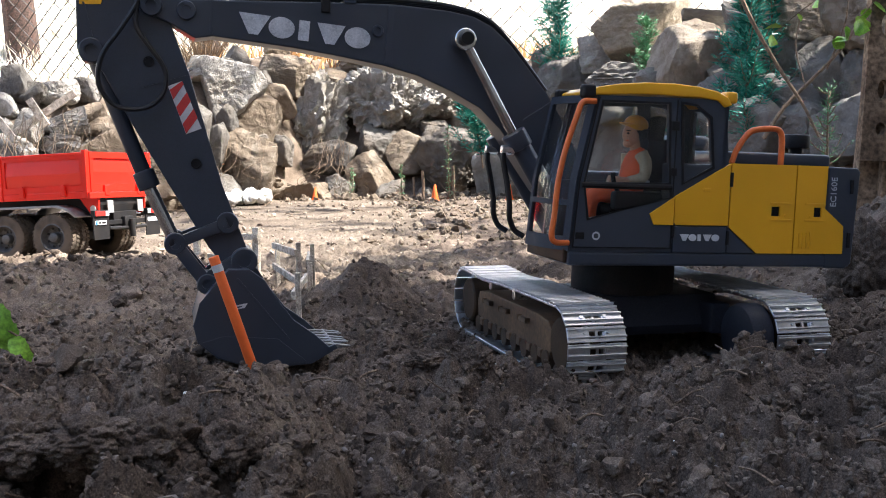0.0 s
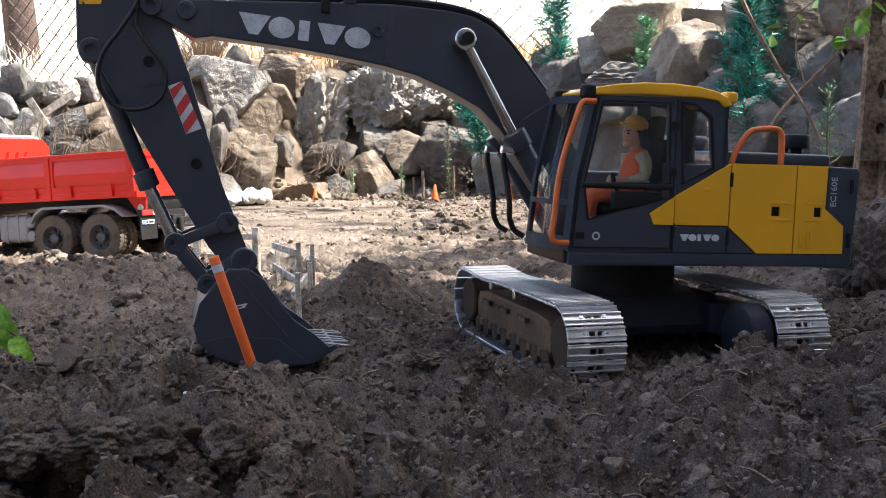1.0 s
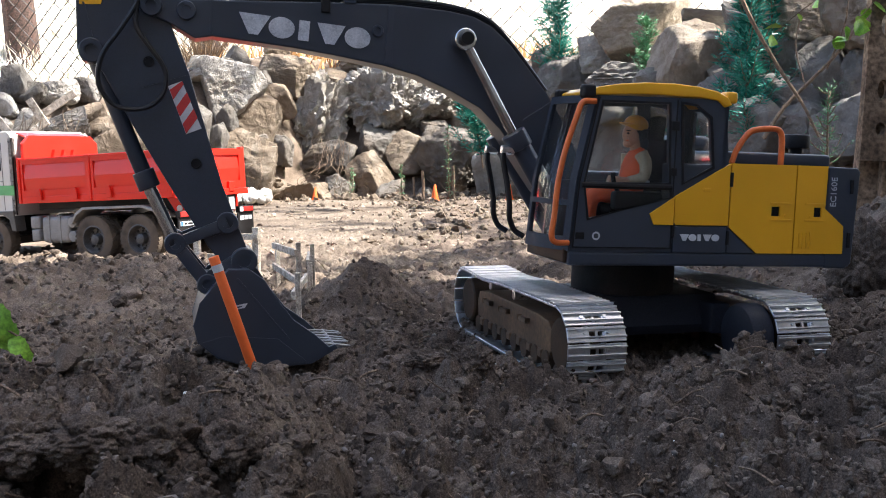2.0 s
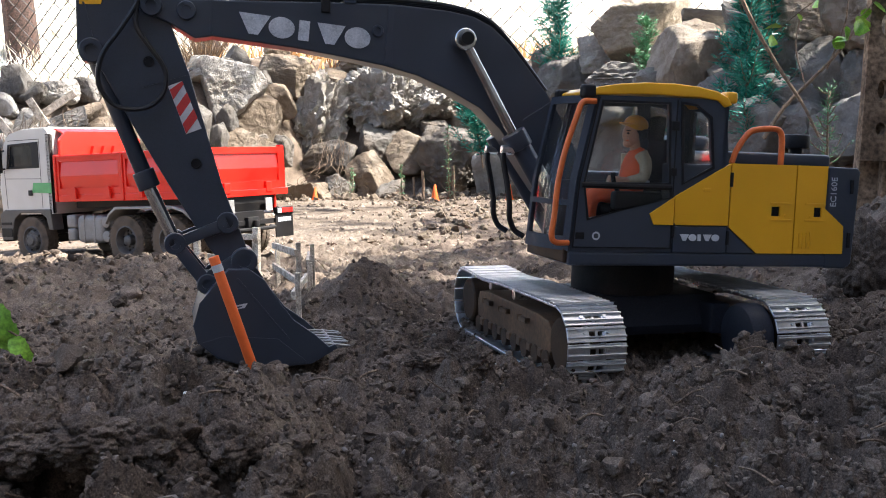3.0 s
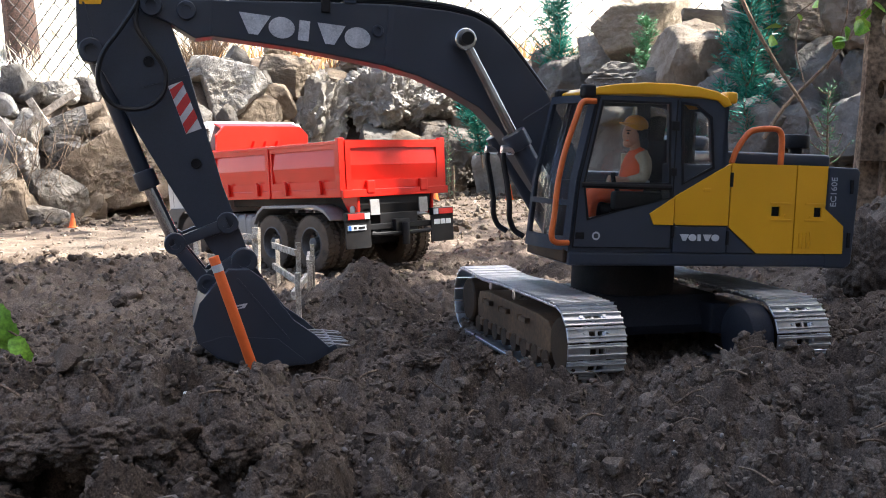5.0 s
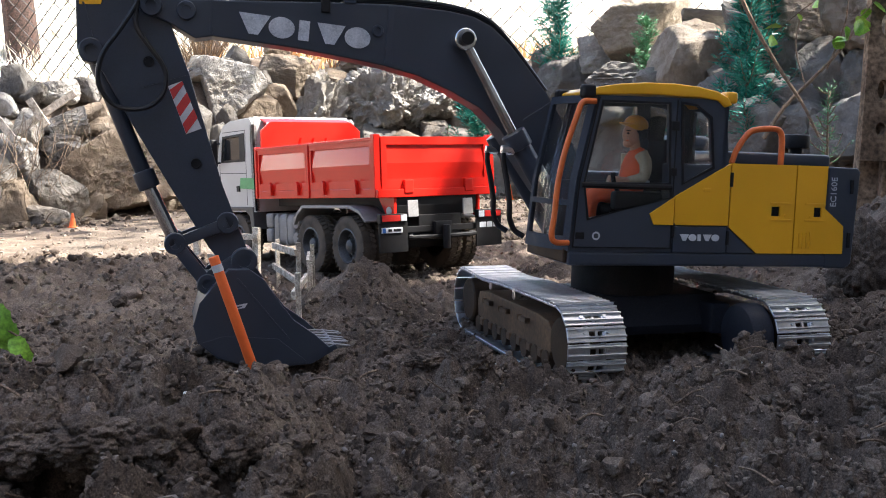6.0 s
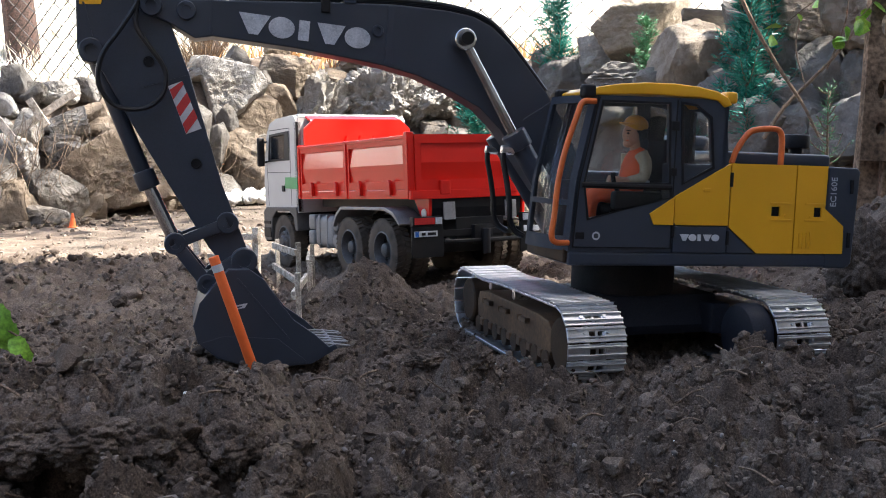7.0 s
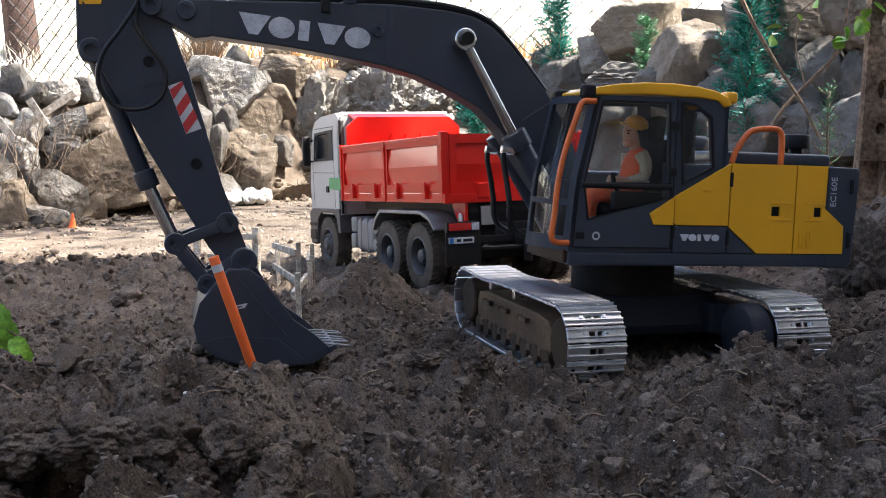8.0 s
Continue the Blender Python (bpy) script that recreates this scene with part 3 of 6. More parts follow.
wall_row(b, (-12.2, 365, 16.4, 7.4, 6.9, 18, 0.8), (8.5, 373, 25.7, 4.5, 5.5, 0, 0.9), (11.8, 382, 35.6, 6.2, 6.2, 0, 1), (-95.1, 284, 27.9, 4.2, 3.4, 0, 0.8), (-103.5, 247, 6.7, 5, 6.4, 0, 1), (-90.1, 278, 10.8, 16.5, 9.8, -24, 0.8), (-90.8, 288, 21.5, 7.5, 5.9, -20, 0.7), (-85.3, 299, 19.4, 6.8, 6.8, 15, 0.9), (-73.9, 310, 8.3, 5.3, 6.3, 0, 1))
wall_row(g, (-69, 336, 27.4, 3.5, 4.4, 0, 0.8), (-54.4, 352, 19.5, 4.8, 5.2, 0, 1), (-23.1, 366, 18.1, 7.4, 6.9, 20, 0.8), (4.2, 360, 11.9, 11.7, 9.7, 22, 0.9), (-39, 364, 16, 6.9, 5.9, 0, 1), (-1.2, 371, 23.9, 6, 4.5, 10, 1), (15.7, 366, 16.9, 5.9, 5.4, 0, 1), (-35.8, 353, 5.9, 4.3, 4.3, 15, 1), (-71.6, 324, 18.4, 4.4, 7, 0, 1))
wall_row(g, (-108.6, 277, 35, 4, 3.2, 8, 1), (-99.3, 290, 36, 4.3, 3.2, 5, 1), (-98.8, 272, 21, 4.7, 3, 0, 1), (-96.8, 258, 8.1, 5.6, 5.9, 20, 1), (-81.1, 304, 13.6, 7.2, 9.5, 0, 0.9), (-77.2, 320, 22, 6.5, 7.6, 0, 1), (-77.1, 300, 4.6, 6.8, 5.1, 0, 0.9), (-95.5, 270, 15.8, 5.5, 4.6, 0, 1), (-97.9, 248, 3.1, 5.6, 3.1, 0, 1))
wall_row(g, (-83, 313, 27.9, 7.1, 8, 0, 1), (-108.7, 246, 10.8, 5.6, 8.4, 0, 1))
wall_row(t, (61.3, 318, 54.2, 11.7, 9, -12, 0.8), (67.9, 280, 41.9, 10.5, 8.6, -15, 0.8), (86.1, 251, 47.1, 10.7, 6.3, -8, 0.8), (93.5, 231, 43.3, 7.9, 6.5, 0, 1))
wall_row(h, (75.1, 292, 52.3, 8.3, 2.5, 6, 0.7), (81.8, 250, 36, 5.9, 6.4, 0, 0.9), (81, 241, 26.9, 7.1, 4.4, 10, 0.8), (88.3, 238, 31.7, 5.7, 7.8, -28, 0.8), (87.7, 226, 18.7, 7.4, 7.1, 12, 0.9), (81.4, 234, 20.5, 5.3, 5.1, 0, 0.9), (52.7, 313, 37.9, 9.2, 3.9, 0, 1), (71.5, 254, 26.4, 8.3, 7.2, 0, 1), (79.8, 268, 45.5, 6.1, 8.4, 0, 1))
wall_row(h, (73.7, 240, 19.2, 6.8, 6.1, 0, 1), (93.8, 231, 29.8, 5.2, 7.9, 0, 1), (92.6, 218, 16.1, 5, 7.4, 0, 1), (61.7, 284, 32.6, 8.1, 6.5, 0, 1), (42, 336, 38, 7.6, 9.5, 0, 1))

# smaller dark stones wedged into the gaps
fill = np.random.RandomState(77)
for k in range(90):
    x = -112 + 212 * fill.rand()
    up = fill.rand()
    y = float(wall_foot(x)) + 4 + 62 * up
    z = 2.5 + (float(wall_height(x)) - 2) * up * up * (3 - 2 * up)
    w = 2.6 + 3.4 * fill.rand()
    rock(x, y - 1.5, z, w, w * (0.6 + 0.5 * fill.rand()), (M_stone_grey, M_stone_brown)[k % 3 == 0], 500 + k, turn=360 * fill.rand(), lean=40 * fill.randn(), rough=0.9, label=(GREY, BROWN)[k % 3 == 0].replace("boulder stacked", "stone wedged"), detail=4)

# ---- unseen blocks beside and behind the yard, added to throw shade and cut sky light ----
for b_, words in ((box(120, -600, -10, 650, 113, 320, 1), "unseen block added beside the yard to shade the foreground"), (box(-700, -265, -10, 119, -235, 170, 1), "unseen wall added behind the camera to block low sky light")):
    tagged(part("shade_wall", b_, M_shade_wall, None), words, "wall", kind="structure")


# ---- excavator ----
MU = Matrix(((-0.96824, 0.24422, 0.05362, 0.14886), (-0.24469, -0.96960, -0.00225, 0.87430), (0.05144, -0.01530, 0.99856, -0.00076), (0, 0, 0, 1)))
MV = Matrix(((0.26905, 0.96270, 0.02865, 0.14886), (-0.96295, 0.26945, -0.01104, 0.87430), (-0.01835, -0.02462, 0.99953, -0.00076), (0, 0, 0, 1)))


def shoe_mesh():
    """One track shoe: slotted plate, two grousers and bolts; x along the track, z outward."""
    h, wd = 0.56, 2.23
    bms = [box(-h, -wd, -0.16, h, -0.6, 0, 0.03, 1), box(-h, 0.6, -0.16, h, wd, 0, 0.03, 1), box(-h, -0.6, -0.16, -0.2, 0.6, 0, 0, 1), box(0.32, -0.6, -0.16, h, 0.6, 0, 0, 1), box(-0.25, -0.09, -0.16, 0.36, 0.09, -0.02, 0, 1)]
    for x in (-0.42, 0.16):
        bms.append(box(x, -wd, 0, x + 0.13, wd, 0.2, 0.03, 1))
    for y in (-0.9, 0.9):
        bms.append(cyl((-0.1, y, 0), (-0.1, y, 0.12), 0.15, seg=8))
    bms += [box(-h, -0.75, -0.6, h, -0.5, -0.16, 0, 1), box(-h, 0.5, -0.6, h, 0.75, -0.16, 0, 1)]
    bm = join(*bms)
    bmesh.ops.scale(bm, vec=(0.01, 0.01, 0.01), verts=bm.verts)
    me = bpy.data.meshes.new("track_shoe")
    bm.to_mesh(me)
    bm.free()
    me.materials.append(M_steel)
    return me


def make_tracks(ex, low):
    shoe = shoe_mesh()
    R, half, zc, count = 2.85, 11.2, 2.15, 50
    per = 4 * half + 2 * math.pi * R
    for side in (-8.33, 8.33):
        s = 1 if side > 0 else -1
        # beam, dusty and boxy, with recesses for the rollers
        outer = [(-9.0, 0.75), (8.6, 0.75), (8.9, 1.2), (9.1, 2.7), (8.2, 3.3), (6.0, 3.55), (-6.0, 3.55), (-8.6, 3.3), (-9.2, 2.4)]
        body = join(plate(outer, [], side - 1.45, side + 1.45, 0.15), *[box(x - 0.42, side + s * 1.4 - 0.25, 0.35, x + 0.42, side + s * 1.4 + 0.2, 1.0, 0.08, 1) for x in (-7.5, -5.1, -2.7, -0.3, 2.1, 4.5, 6.9)])
        fr = part("track_frame", body, M_dusty, ex, "soil-caked brown and grey track frame", m=low)
        for x in (-8.5, -6.3, -3.9, -1.5, 0.9, 3.3, 5.7, 8.0):
            part("roller", cyl((x, side - 1.6, 0.35), (x, side + 1.6, 0.35), 0.75, seg=16, w=0.08), M_grey_low, fr)
        for x in (-4.5, 1.5):
            part("carrier_roller", cyl((x, side - 1.85, 4.35), (x, side + 1.85, 4.35), 0.38, seg=14, w=0.05), M_bolt, fr)
        for x in (-5.6, -1.2, 3.4):
            part("step_lug", box(x - 0.9, side + s * 1.4, 2.55, x + 0.9, side + s * 1.8, 2.85, 0.06), M_dusty, fr)
        for x, nm in ((half, "sprocket"), (-half, "idler")):
            disc = lathe([(0.35, -1.7), (1.8, -1.7), (1.95, -1.55), (1.95, 1.55), (1.8, 1.7), (0.35, 1.7), (0.35, 1.3), (0.0, 1.3)], 28)
            part(nm, moved(disc, x, side, zc), M_grey_low, fr, smooth=True)
        for k in range(count):
            q = (k + 0.5) * per / count
            if q < 2 * half:
                x, z, a = -half + q, zc + R, 0
            elif q < 2 * half + math.pi * R:
                t = (q - 2 * half) / R
                x, z, a = half + R * math.sin(t), zc + R * math.cos(t), math.degrees(t)
            elif q < 4 * half + math.pi * R:
                x, z, a = half - (q - 2 * half - math.pi * R), zc - R, 180
            else:
                t = (q - 4 * half - math.pi * R) / R + math.pi
                x, z, a = -half + R * math.sin(t), zc + R * math.cos(t), math.degrees(t)
            if a == 0:
                z -= 0.22 * max(0, math.sin((x + half) / (2 * half) * math.pi * 2)) ** 2
            ob = new("track_shoe", shoe)
            ob.parent = fr
            ob.matrix_basis = cm(x, side, z, 0, a, 0)
    # carbody
    part("carbody", join(plate([(-4.6, 1.2), (4.6, 1.2), (5.0, 2.0), (4.2, 4.4), (-4.2, 4.4), (-5.0, 2.0)], [], -6.6, 6.6, 0.2), box(-6.5, -6.7, 1.4, 6.5, -5.0, 3.9, 0.3), box(-6.5, 5.0, 1.4, 6.5, 6.7, 3.9, 0.3)), M_under_shade, ex, "steel carbody under the slew ring, darkened as if shaded", m=low)
    drum = lathe([(0.05, 4.4), (1.5, 4.4), (2.3, 4.55), (2.45, 4.8), (2.45, 6.2), (0.05, 6.2)], 32)
    part("final_drive", moved(drum, half - 0.2, 0, zc), M_under_shade, ex, "dark rounded final drive housing", smooth=True, m=low)
    part("slew_ring", cyl((0, 0, 4.3), (0, 0, 7.4), 4.3, seg=48, w=0.15), M_frame, ex, smooth=True)


def wedge(points, y, d=0.05):
    return plate(points, [], y, y + d)


def disc_xz(cx, cz, rx, rz_, y, d=0.05, n=28, hole=0.0):
    out = [(cx + rx * math.cos(i * 2 * math.pi / n), cz + rz_ * math.sin(i * 2 * math.pi / n)) for i in range(n)]
    inn = [[(cx + rx * hole * math.cos(i * 2 * math.pi / n), cz + rz_ * hole * math.sin(i * 2 * math.pi / n)) for i in range(n)]] if hole else []
    return plate(out, inn, y, y + d)


def maker_mark(x0, z0, x1, z1, y, h):
    """The maker's word as five plain shapes, from the left end (x0, z0) of its foot line to the right end."""
    shapes = []
    d = Vector((x1 - x0, z1 - z0))
    up = Vector((-d.y, d.x)).normalized() * (-1 if d.x < 0 else 1)

    def at(u, v):
        q = Vector((x0, z0)) + d * u + up * h * v
        return (q.x, q.y)
    for u0, u1, kind in ((0.0, 0.235, "w"), (0.225, 0.42, "o"), (0.45, 0.56, "l"), (0.585, 0.80, "w"), (0.80, 1.0, "o")):
        if kind == "w":
            m = (u0 + u1) / 2
            shapes.append(wedge([at(u0, 1), at(u1, 1), at(m + 0.035, 0), at(m - 0.035, 0)], y))
        elif kind == "o":
            pts = [((u0 + u1) / 2 + (u1 - u0) / 2 * math.cos(a), 0.5 + 0.53 * math.sin(a)) for a in np.linspace(0, 2 * math.pi, 24, endpoint=False)]
            shapes.append(wedge([at(*q) for q in pts], y))
        else:
            shapes.append(wedge([at(u0, 1), at(u1 - 0.03, 1), at(u1 - 0.03, 0), at(u0, 0)], y))
    return join(*shapes)


def lettering(text, size):
    """Raised letters from the built-in font, as a bmesh in centimetres, in the x-y plane."""
    cu = bpy.data.curves.new("letters", "FONT")
    cu.body, cu.size, cu.extrude, cu.align_x = text, size, 0.02, "CENTER"
    ob = bpy.data.objects.new("letters", cu)
    me = bpy.data.meshes.new_from_object(ob)
    bm = bmesh.new()
    bm.from_mesh(me)
    bpy.data.objects.remove(ob)
    bpy.data.meshes.remove(me)
    return bm


def pin(x, z, y0, y1, r, hole=0.4):
    """A boss with a sunk pin hole at both ends."""
    dp = min(0.6, (y1 - y0) * 0.45)
    bm = lathe([(0.01, y0 + dp), (r * hole, y0 + dp), (r * hole, y0), (r * 0.92, y0), (r, y0 + 0.08), (r, y1 - 0.08), (r * 0.92, y1), (r * hole, y1), (r * hole, y1 - dp), (0.01, y1 - dp)], 28)
    return moved(bm, x, 0, z)


def make_excavator():
    ex = thing("excavator", "dark grey and yellow model crawler excavator with bucket on the soil", "excavator", MU)
    low = MU.inverted() @ MV
    make_tracks(ex, low)
    # ---- upper structure ----
    part("deck", box(-15.6, 0.2, 7.3, 8.45, 8.9, 8.35, 0.2), M_grey, ex)
    part("deck", box(-15.6, -8.9, 7.3, 3.0, 0.1, 8.35, 0.2), M_grey, ex)
    part("bumper", box(8.2, 0.3, 7.45, 8.75, 8.6, 8.6, 0.15), M_grey_low, ex)
    body = join(box(-14.6, 0.4, 8.35, 0.1, 8.8, 15.15, 0.15), box(-14.6, -8.8, 8.35, 2.5, -3.2, 14.2, 0.2))
    part("engine_house", body, M_grey, ex)
    cwt = plate([(-13.2, 7.25), (-15.2, 7.2), (-15.75, 7.6), (-16.1, 15.0), (-15.8, 15.25), (-13.2, 15.3)], [], -8.9, 8.92, 0.35, seg=4)
    part("counterweight", cwt, M_grey, ex, smooth=True)
    hood = join(box(-14.9, -8.2, 15.1, -5.0, 6.6, 16.25, 0.35, 3), box(-8.4, -7.6, 16.2, -5.2, -1.2, 17.6, 0.7, 4))
    part("hood", hood, M_grey, ex, smooth=True)
    # yellow doors on the left side, proud of the body
    y0, y1 = 8.75, 8.98
    part("side_panel", plate([(2.12, 11.31), (0.14, 12.6), (0.14, 10.46), (1.74, 10.46)], [], y0, 9.12, 0.04), M_yellow, ex, "yellow painted panel")
    part("side_panel", plate([(0.04, 12.66), (-4.55, 15.28), (-4.55, 10.47), (0.04, 10.46)], [], y0, y1, 0.05), M_yellow, ex, "yellow painted panel")
    part("side_panel", plate([(0.04, 10.36), (-4.45, 10.37), (-4.45, 8.36), (0.04, 8.36)], [], y0, y1, 0.05), M_grey, ex)
    d1 = plate([(-4.65, 15.3), (-10.25, 15.32), (-10.25, 8.38), (-7.15, 8.36), (-4.65, 10.35)], [[(-8.25, 12.05), (-9.0, 12.05), (-9.0, 11.3), (-8.25, 11.3)]], y0, y1, 0.0)
    door = part("engine_door", d1, M_yellow, ex, "yellow engine door with latch recess")
    part("latch", join(box(-10.0, y1, 12.25, -8.1, y1 + 0.06, 12.38, 0.02), box(-10.0, y1, 10.95, -8.1, y1 + 0.06, 11.08, 0.02), cyl((-9.5, y1 - 0.02, 11.35), (-9.5, y1 + 0.06, 11.35), 0.12, seg=12)), M_yellow, door)
    part("recess", box(-9.0, y0 - 0.3, 11.3, -8.25, y0 + 0.05, 12.05, 0), M_black, door)
    d2 = plate([(-10.35, 15.32), (-13.05, 15.33), (-13.0, 11.96), (-14.75, 10.6), (-14.8, 8.4), (-10.35, 8.38)], [[(-12.0, 12.05), (-12.7, 12.05), (-12.7, 11.3), (-12.0, 11.3)]], y0, y1 + 0.02, 0.0)
    door = part("engine_door", d2, M_yellow, ex, "yellow engine door with louvres")
    part("latch", join(box(-13.0, y1, 12.25, -11.2, y1 + 0.08, 12.38, 0.02), box(-13.0, y1, 10.95, -11.2, y1 + 0.08, 11.08, 0.02), cyl((-11.7, y1, 11.35), (-11.7, y1 + 0.08, 11.35), 0.12, seg=12)), M_yellow, door)
    part("recess", box(-12.7, y0 - 0.3, 11.3, -12.0, y0 + 0.05, 12.05, 0), M_black, door)
    for i in range(4):
        part("louvre", box(-10.85 - i * 0.32, y1, 8.8, -10.75 - i * 0.32, y1 + 0.1, 10.1, 0.04), M_yellow, door)
    part("side_panel", plate([(-4.55, 10.25), (-4.55, 8.36), (-6.95, 8.36)], [], y0, y1 - 0.02, 0.04), M_grey, ex)
    part("hinge", box(-15.4, 8.9, 8.9, -15.15, 9.1, 10.1, 0.04), M_black, ex)
    for x, z in ((-15.4, 13.2), (-4.75, 13.5), (-4.65, 9.0), (0.0, 9.5)):
        part("hinge", box(x, 8.9, z, x + 0.24, 9.1, z + 1.1, 0.04), M_black, ex)
    part("filler_cap", box(-2.9, y1, 13.1, -2.3, y1 + 0.08, 13.35, 0.06), M_yellow, ex)
    part("maker_mark", maker_mark(-0.5, 9.28, -3.85, 9.28, y1, 0.5), M_decal, ex, "white maker mark drawn as plain shapes")
    part("emblem", disc_xz(6.35, 9.55, 0.32, 0.32, 8.95, 0.06, hole=0.6), M_decal, ex)
    letters = moved(lettering("EC160E", 0.74), 0, 0, 0, 0, 0, 90)
    bmesh.ops.transform(letters, matrix=Matrix(((-1, 0, 0, 0), (0, 0, 1, 0), (0, 1, 0, 0), (0, 0, 0, 1))), verts=letters.verts)
    part("type_plate", moved(letters, -13.95, 8.96, 13.3), M_worn_decal, ex, "white type lettering running up the counterweight")
    # roof rail, exhaust
    part("handrail", tube([(-5.1, 8.0, 15.3), (-5.5, 8.0, 16.4), (-6.4, 8.0, 17.65), (-7.2, 8.0, 18.0), (-8.7, 8.0, 18.1), (-9.25, 8.0, 17.8), (-9.4, 8.0, 17.0), (-9.4, 8.0, 15.3)], 0.24, 10), M_orange, ex, "orange tubular handrail", smooth=True)
    part("exhaust", join(cyl((-13.9, 3, 16.2), (-13.9, 3, 17.0), 0.55, w=0.05), cyl((-13.9, 3, 16.75), (-13.9, 3, 17.9), 1.12, seg=28, w=0.2)), M_black, ex, "black mushroom air intake", smooth=True)
    # ---- cab ----
    yl, yr = 8.9, 3.0
    outer = [(8.5, 8.35), (8.1, 13.6), (6.75, 20.0), (-3.9, 20.1), (-4.35, 15.25), (0.1, 12.6), (0.1, 8.35)]
    up = [(6.2, 19.5), (0.95, 19.55), (0.62, 13.65), (7.42, 13.55)]
    dn = [(7.36, 13.1), (0.55, 13.1), (0.5, 12.45), (7.0, 10.85)]
    rearw = [(-0.2, 19.65), (-1.5, 19.5), (-2.55, 18.6), (-2.95, 15.0), (-0.62, 13.7)]
    part("cab_side", plate(outer, [up, dn, rearw], yl - 0.35, yl, 0.0), M_grey, ex)
    part("cab_side", plate(outer, [up, rearw], yr, yr + 0.35, 0.0), M_grey, ex)
    part("door_frame", plate([(6.55, 19.85), (0.3, 19.9), (0.3, 12.3), (0.3, 8.7), (8.2, 8.7), (7.85, 13.6)], [up, [(7.42, 13.5), (0.62, 13.5), (0.5, 12.45), (7.0, 10.85)]], yl, yl + 0.1, 0.0), M_grey, ex)
    part("door_bar", tube([(7.7, yl + 0.15, 13.33), (0.45, yl + 0.15, 13.33)], 0.22, 8, 1), M_black, ex, smooth=True)
    for loop in (up, dn, rearw):
        cx, cz = sum(q[0] for q in loop) / len(loop), sum(q[1] for q in loop) / len(loop)
        wide = [(a + 0.16 * (1 if a > cx else -1), b + 0.16 * (1 if b > cz else -1)) for a, b in loop]
        part("window_seal", plate(wide, [loop], yl + 0.05, yl + 0.14), M_black, ex)
    for loop in ([(0.28, 8.7), (0.2, 8.7), (0.2, 19.9), (0.28, 19.9)], [(8.2, 8.66), (0.2, 8.66), (0.2, 8.74), (8.2, 8.74)], [(8.22, 8.7), (8.14, 8.7), (7.8, 13.6), (7.88, 13.6)], [(7.88, 13.6), (7.8, 13.6), (6.5, 19.85), (6.58, 19.85)]):
        part("door_seam", plate(loop, [], yl + 0.02, yl + 0.13), M_black, ex)
    part("door_latch", box(0.1, yl + 0.1, 17.6, 0.7, yl + 0.35, 18.3, 0.06), M_black, ex)
    part("door_hinge", box(0.1, yl + 0.1, 14.2, 0.55, yl + 0.3, 14.8, 0.06), M_black, ex)
    part("serial_plate", box(7.3, yl + 0.1, 9.3, 8.0, yl + 0.14, 9.8, 0.02), M_black, ex)
    for loop, y in ((up, yl - 0.2), (dn, yl - 0.2), (rearw, yl - 0.2), (up, yr + 0.15), (rearw, yr + 0.15)):
        ob = part("pane", plate(loop, [], y, y + 0.05), M_glass, ex)
        ob.visible_shadow = False
    # front: frame of two pillars, sill and header round a sloping screen
    def front(u, v, out=0.0):
        z = 8.4 + v * 11.6
        x = np.interp(z, [8.4, 13.6, 20.0], [8.5, 8.1, 6.75])
        return Vector((x + out + 0.5 * math.sin(math.pi * u) + 1.35 * (1 - u), yr + (yl - yr) * u, z))
    def strip(u0, u1, v0, v1, th, out=0.0, nu=8, nv=12):
        bm = bmesh.new()
        grid = [[[bm.verts.new(front(u0 + (u1 - u0) * i / nu, v0 + (v1 - v0) * j / nv, out - k * th)) for j in range(nv + 1)] for i in range(nu + 1)] for k in (0, 1)]
        for i in range(nu):
            for j in range(nv):
                for k in (0, 1):
                    a = grid[k]
                    bm.faces.new((a[i][j], a[i + 1][j], a[i + 1][j + 1], a[i][j + 1]))
        for i in range(nu):
            for j in (0, nv):
                bm.faces.new((grid[0][i][j], grid[0][i + 1][j], grid[1][i + 1][j], grid[1][i][j]))
        for j in range(nv):
            for i in (0, nu):
                bm.faces.new((grid[0][i][j], grid[0][i][j + 1], grid[1][i][j + 1], grid[1][i][j]))
        return bm
    part("front_frame", join(strip(0, 0.1, 0, 1, 0.35), strip(0.9, 1, 0, 1, 0.35), strip(0.1, 0.9, 0, 0.09, 0.35), strip(0.1, 0.9, 0.95, 1, 0.35), strip(0.1, 0.9, 0.29, 0.325, 0.3)), M_pillar, ex, smooth=True)
    for v0, v1 in ((0.09, 0.29), (0.325, 0.95)):
        part("windscreen", strip(0.1, 0.9, v0, v1, 0.05, -0.15), M_screen, ex, smooth=True).visible_shadow = False
    part("wiper", tube([front(0.72, 0.42, 0.15), front(0.7, 0.6, 0.2), front(0.66, 0.93, 0.15)], 0.08, 6, 4), M_black, ex, smooth=True)
    part("cab_back", plate([(yr, 12.6), (yl, 12.6), (yl, 20.0), (yr, 20.0)], [[(yr + 0.9, 15.4), (yl - 0.9, 15.4), (yl - 0.9, 19.3), (yr + 0.9, 19.3)]], -4.1, -3.8, 0, "x"), M_grey, ex)
    part("pane", plate([(yr + 0.9, 15.4), (yl - 0.9, 15.4), (yl - 0.9, 19.3), (yr + 0.9, 19.3)], [], -4.0, -3.95, 0, "x"), M_glass, ex).visible_shadow = False
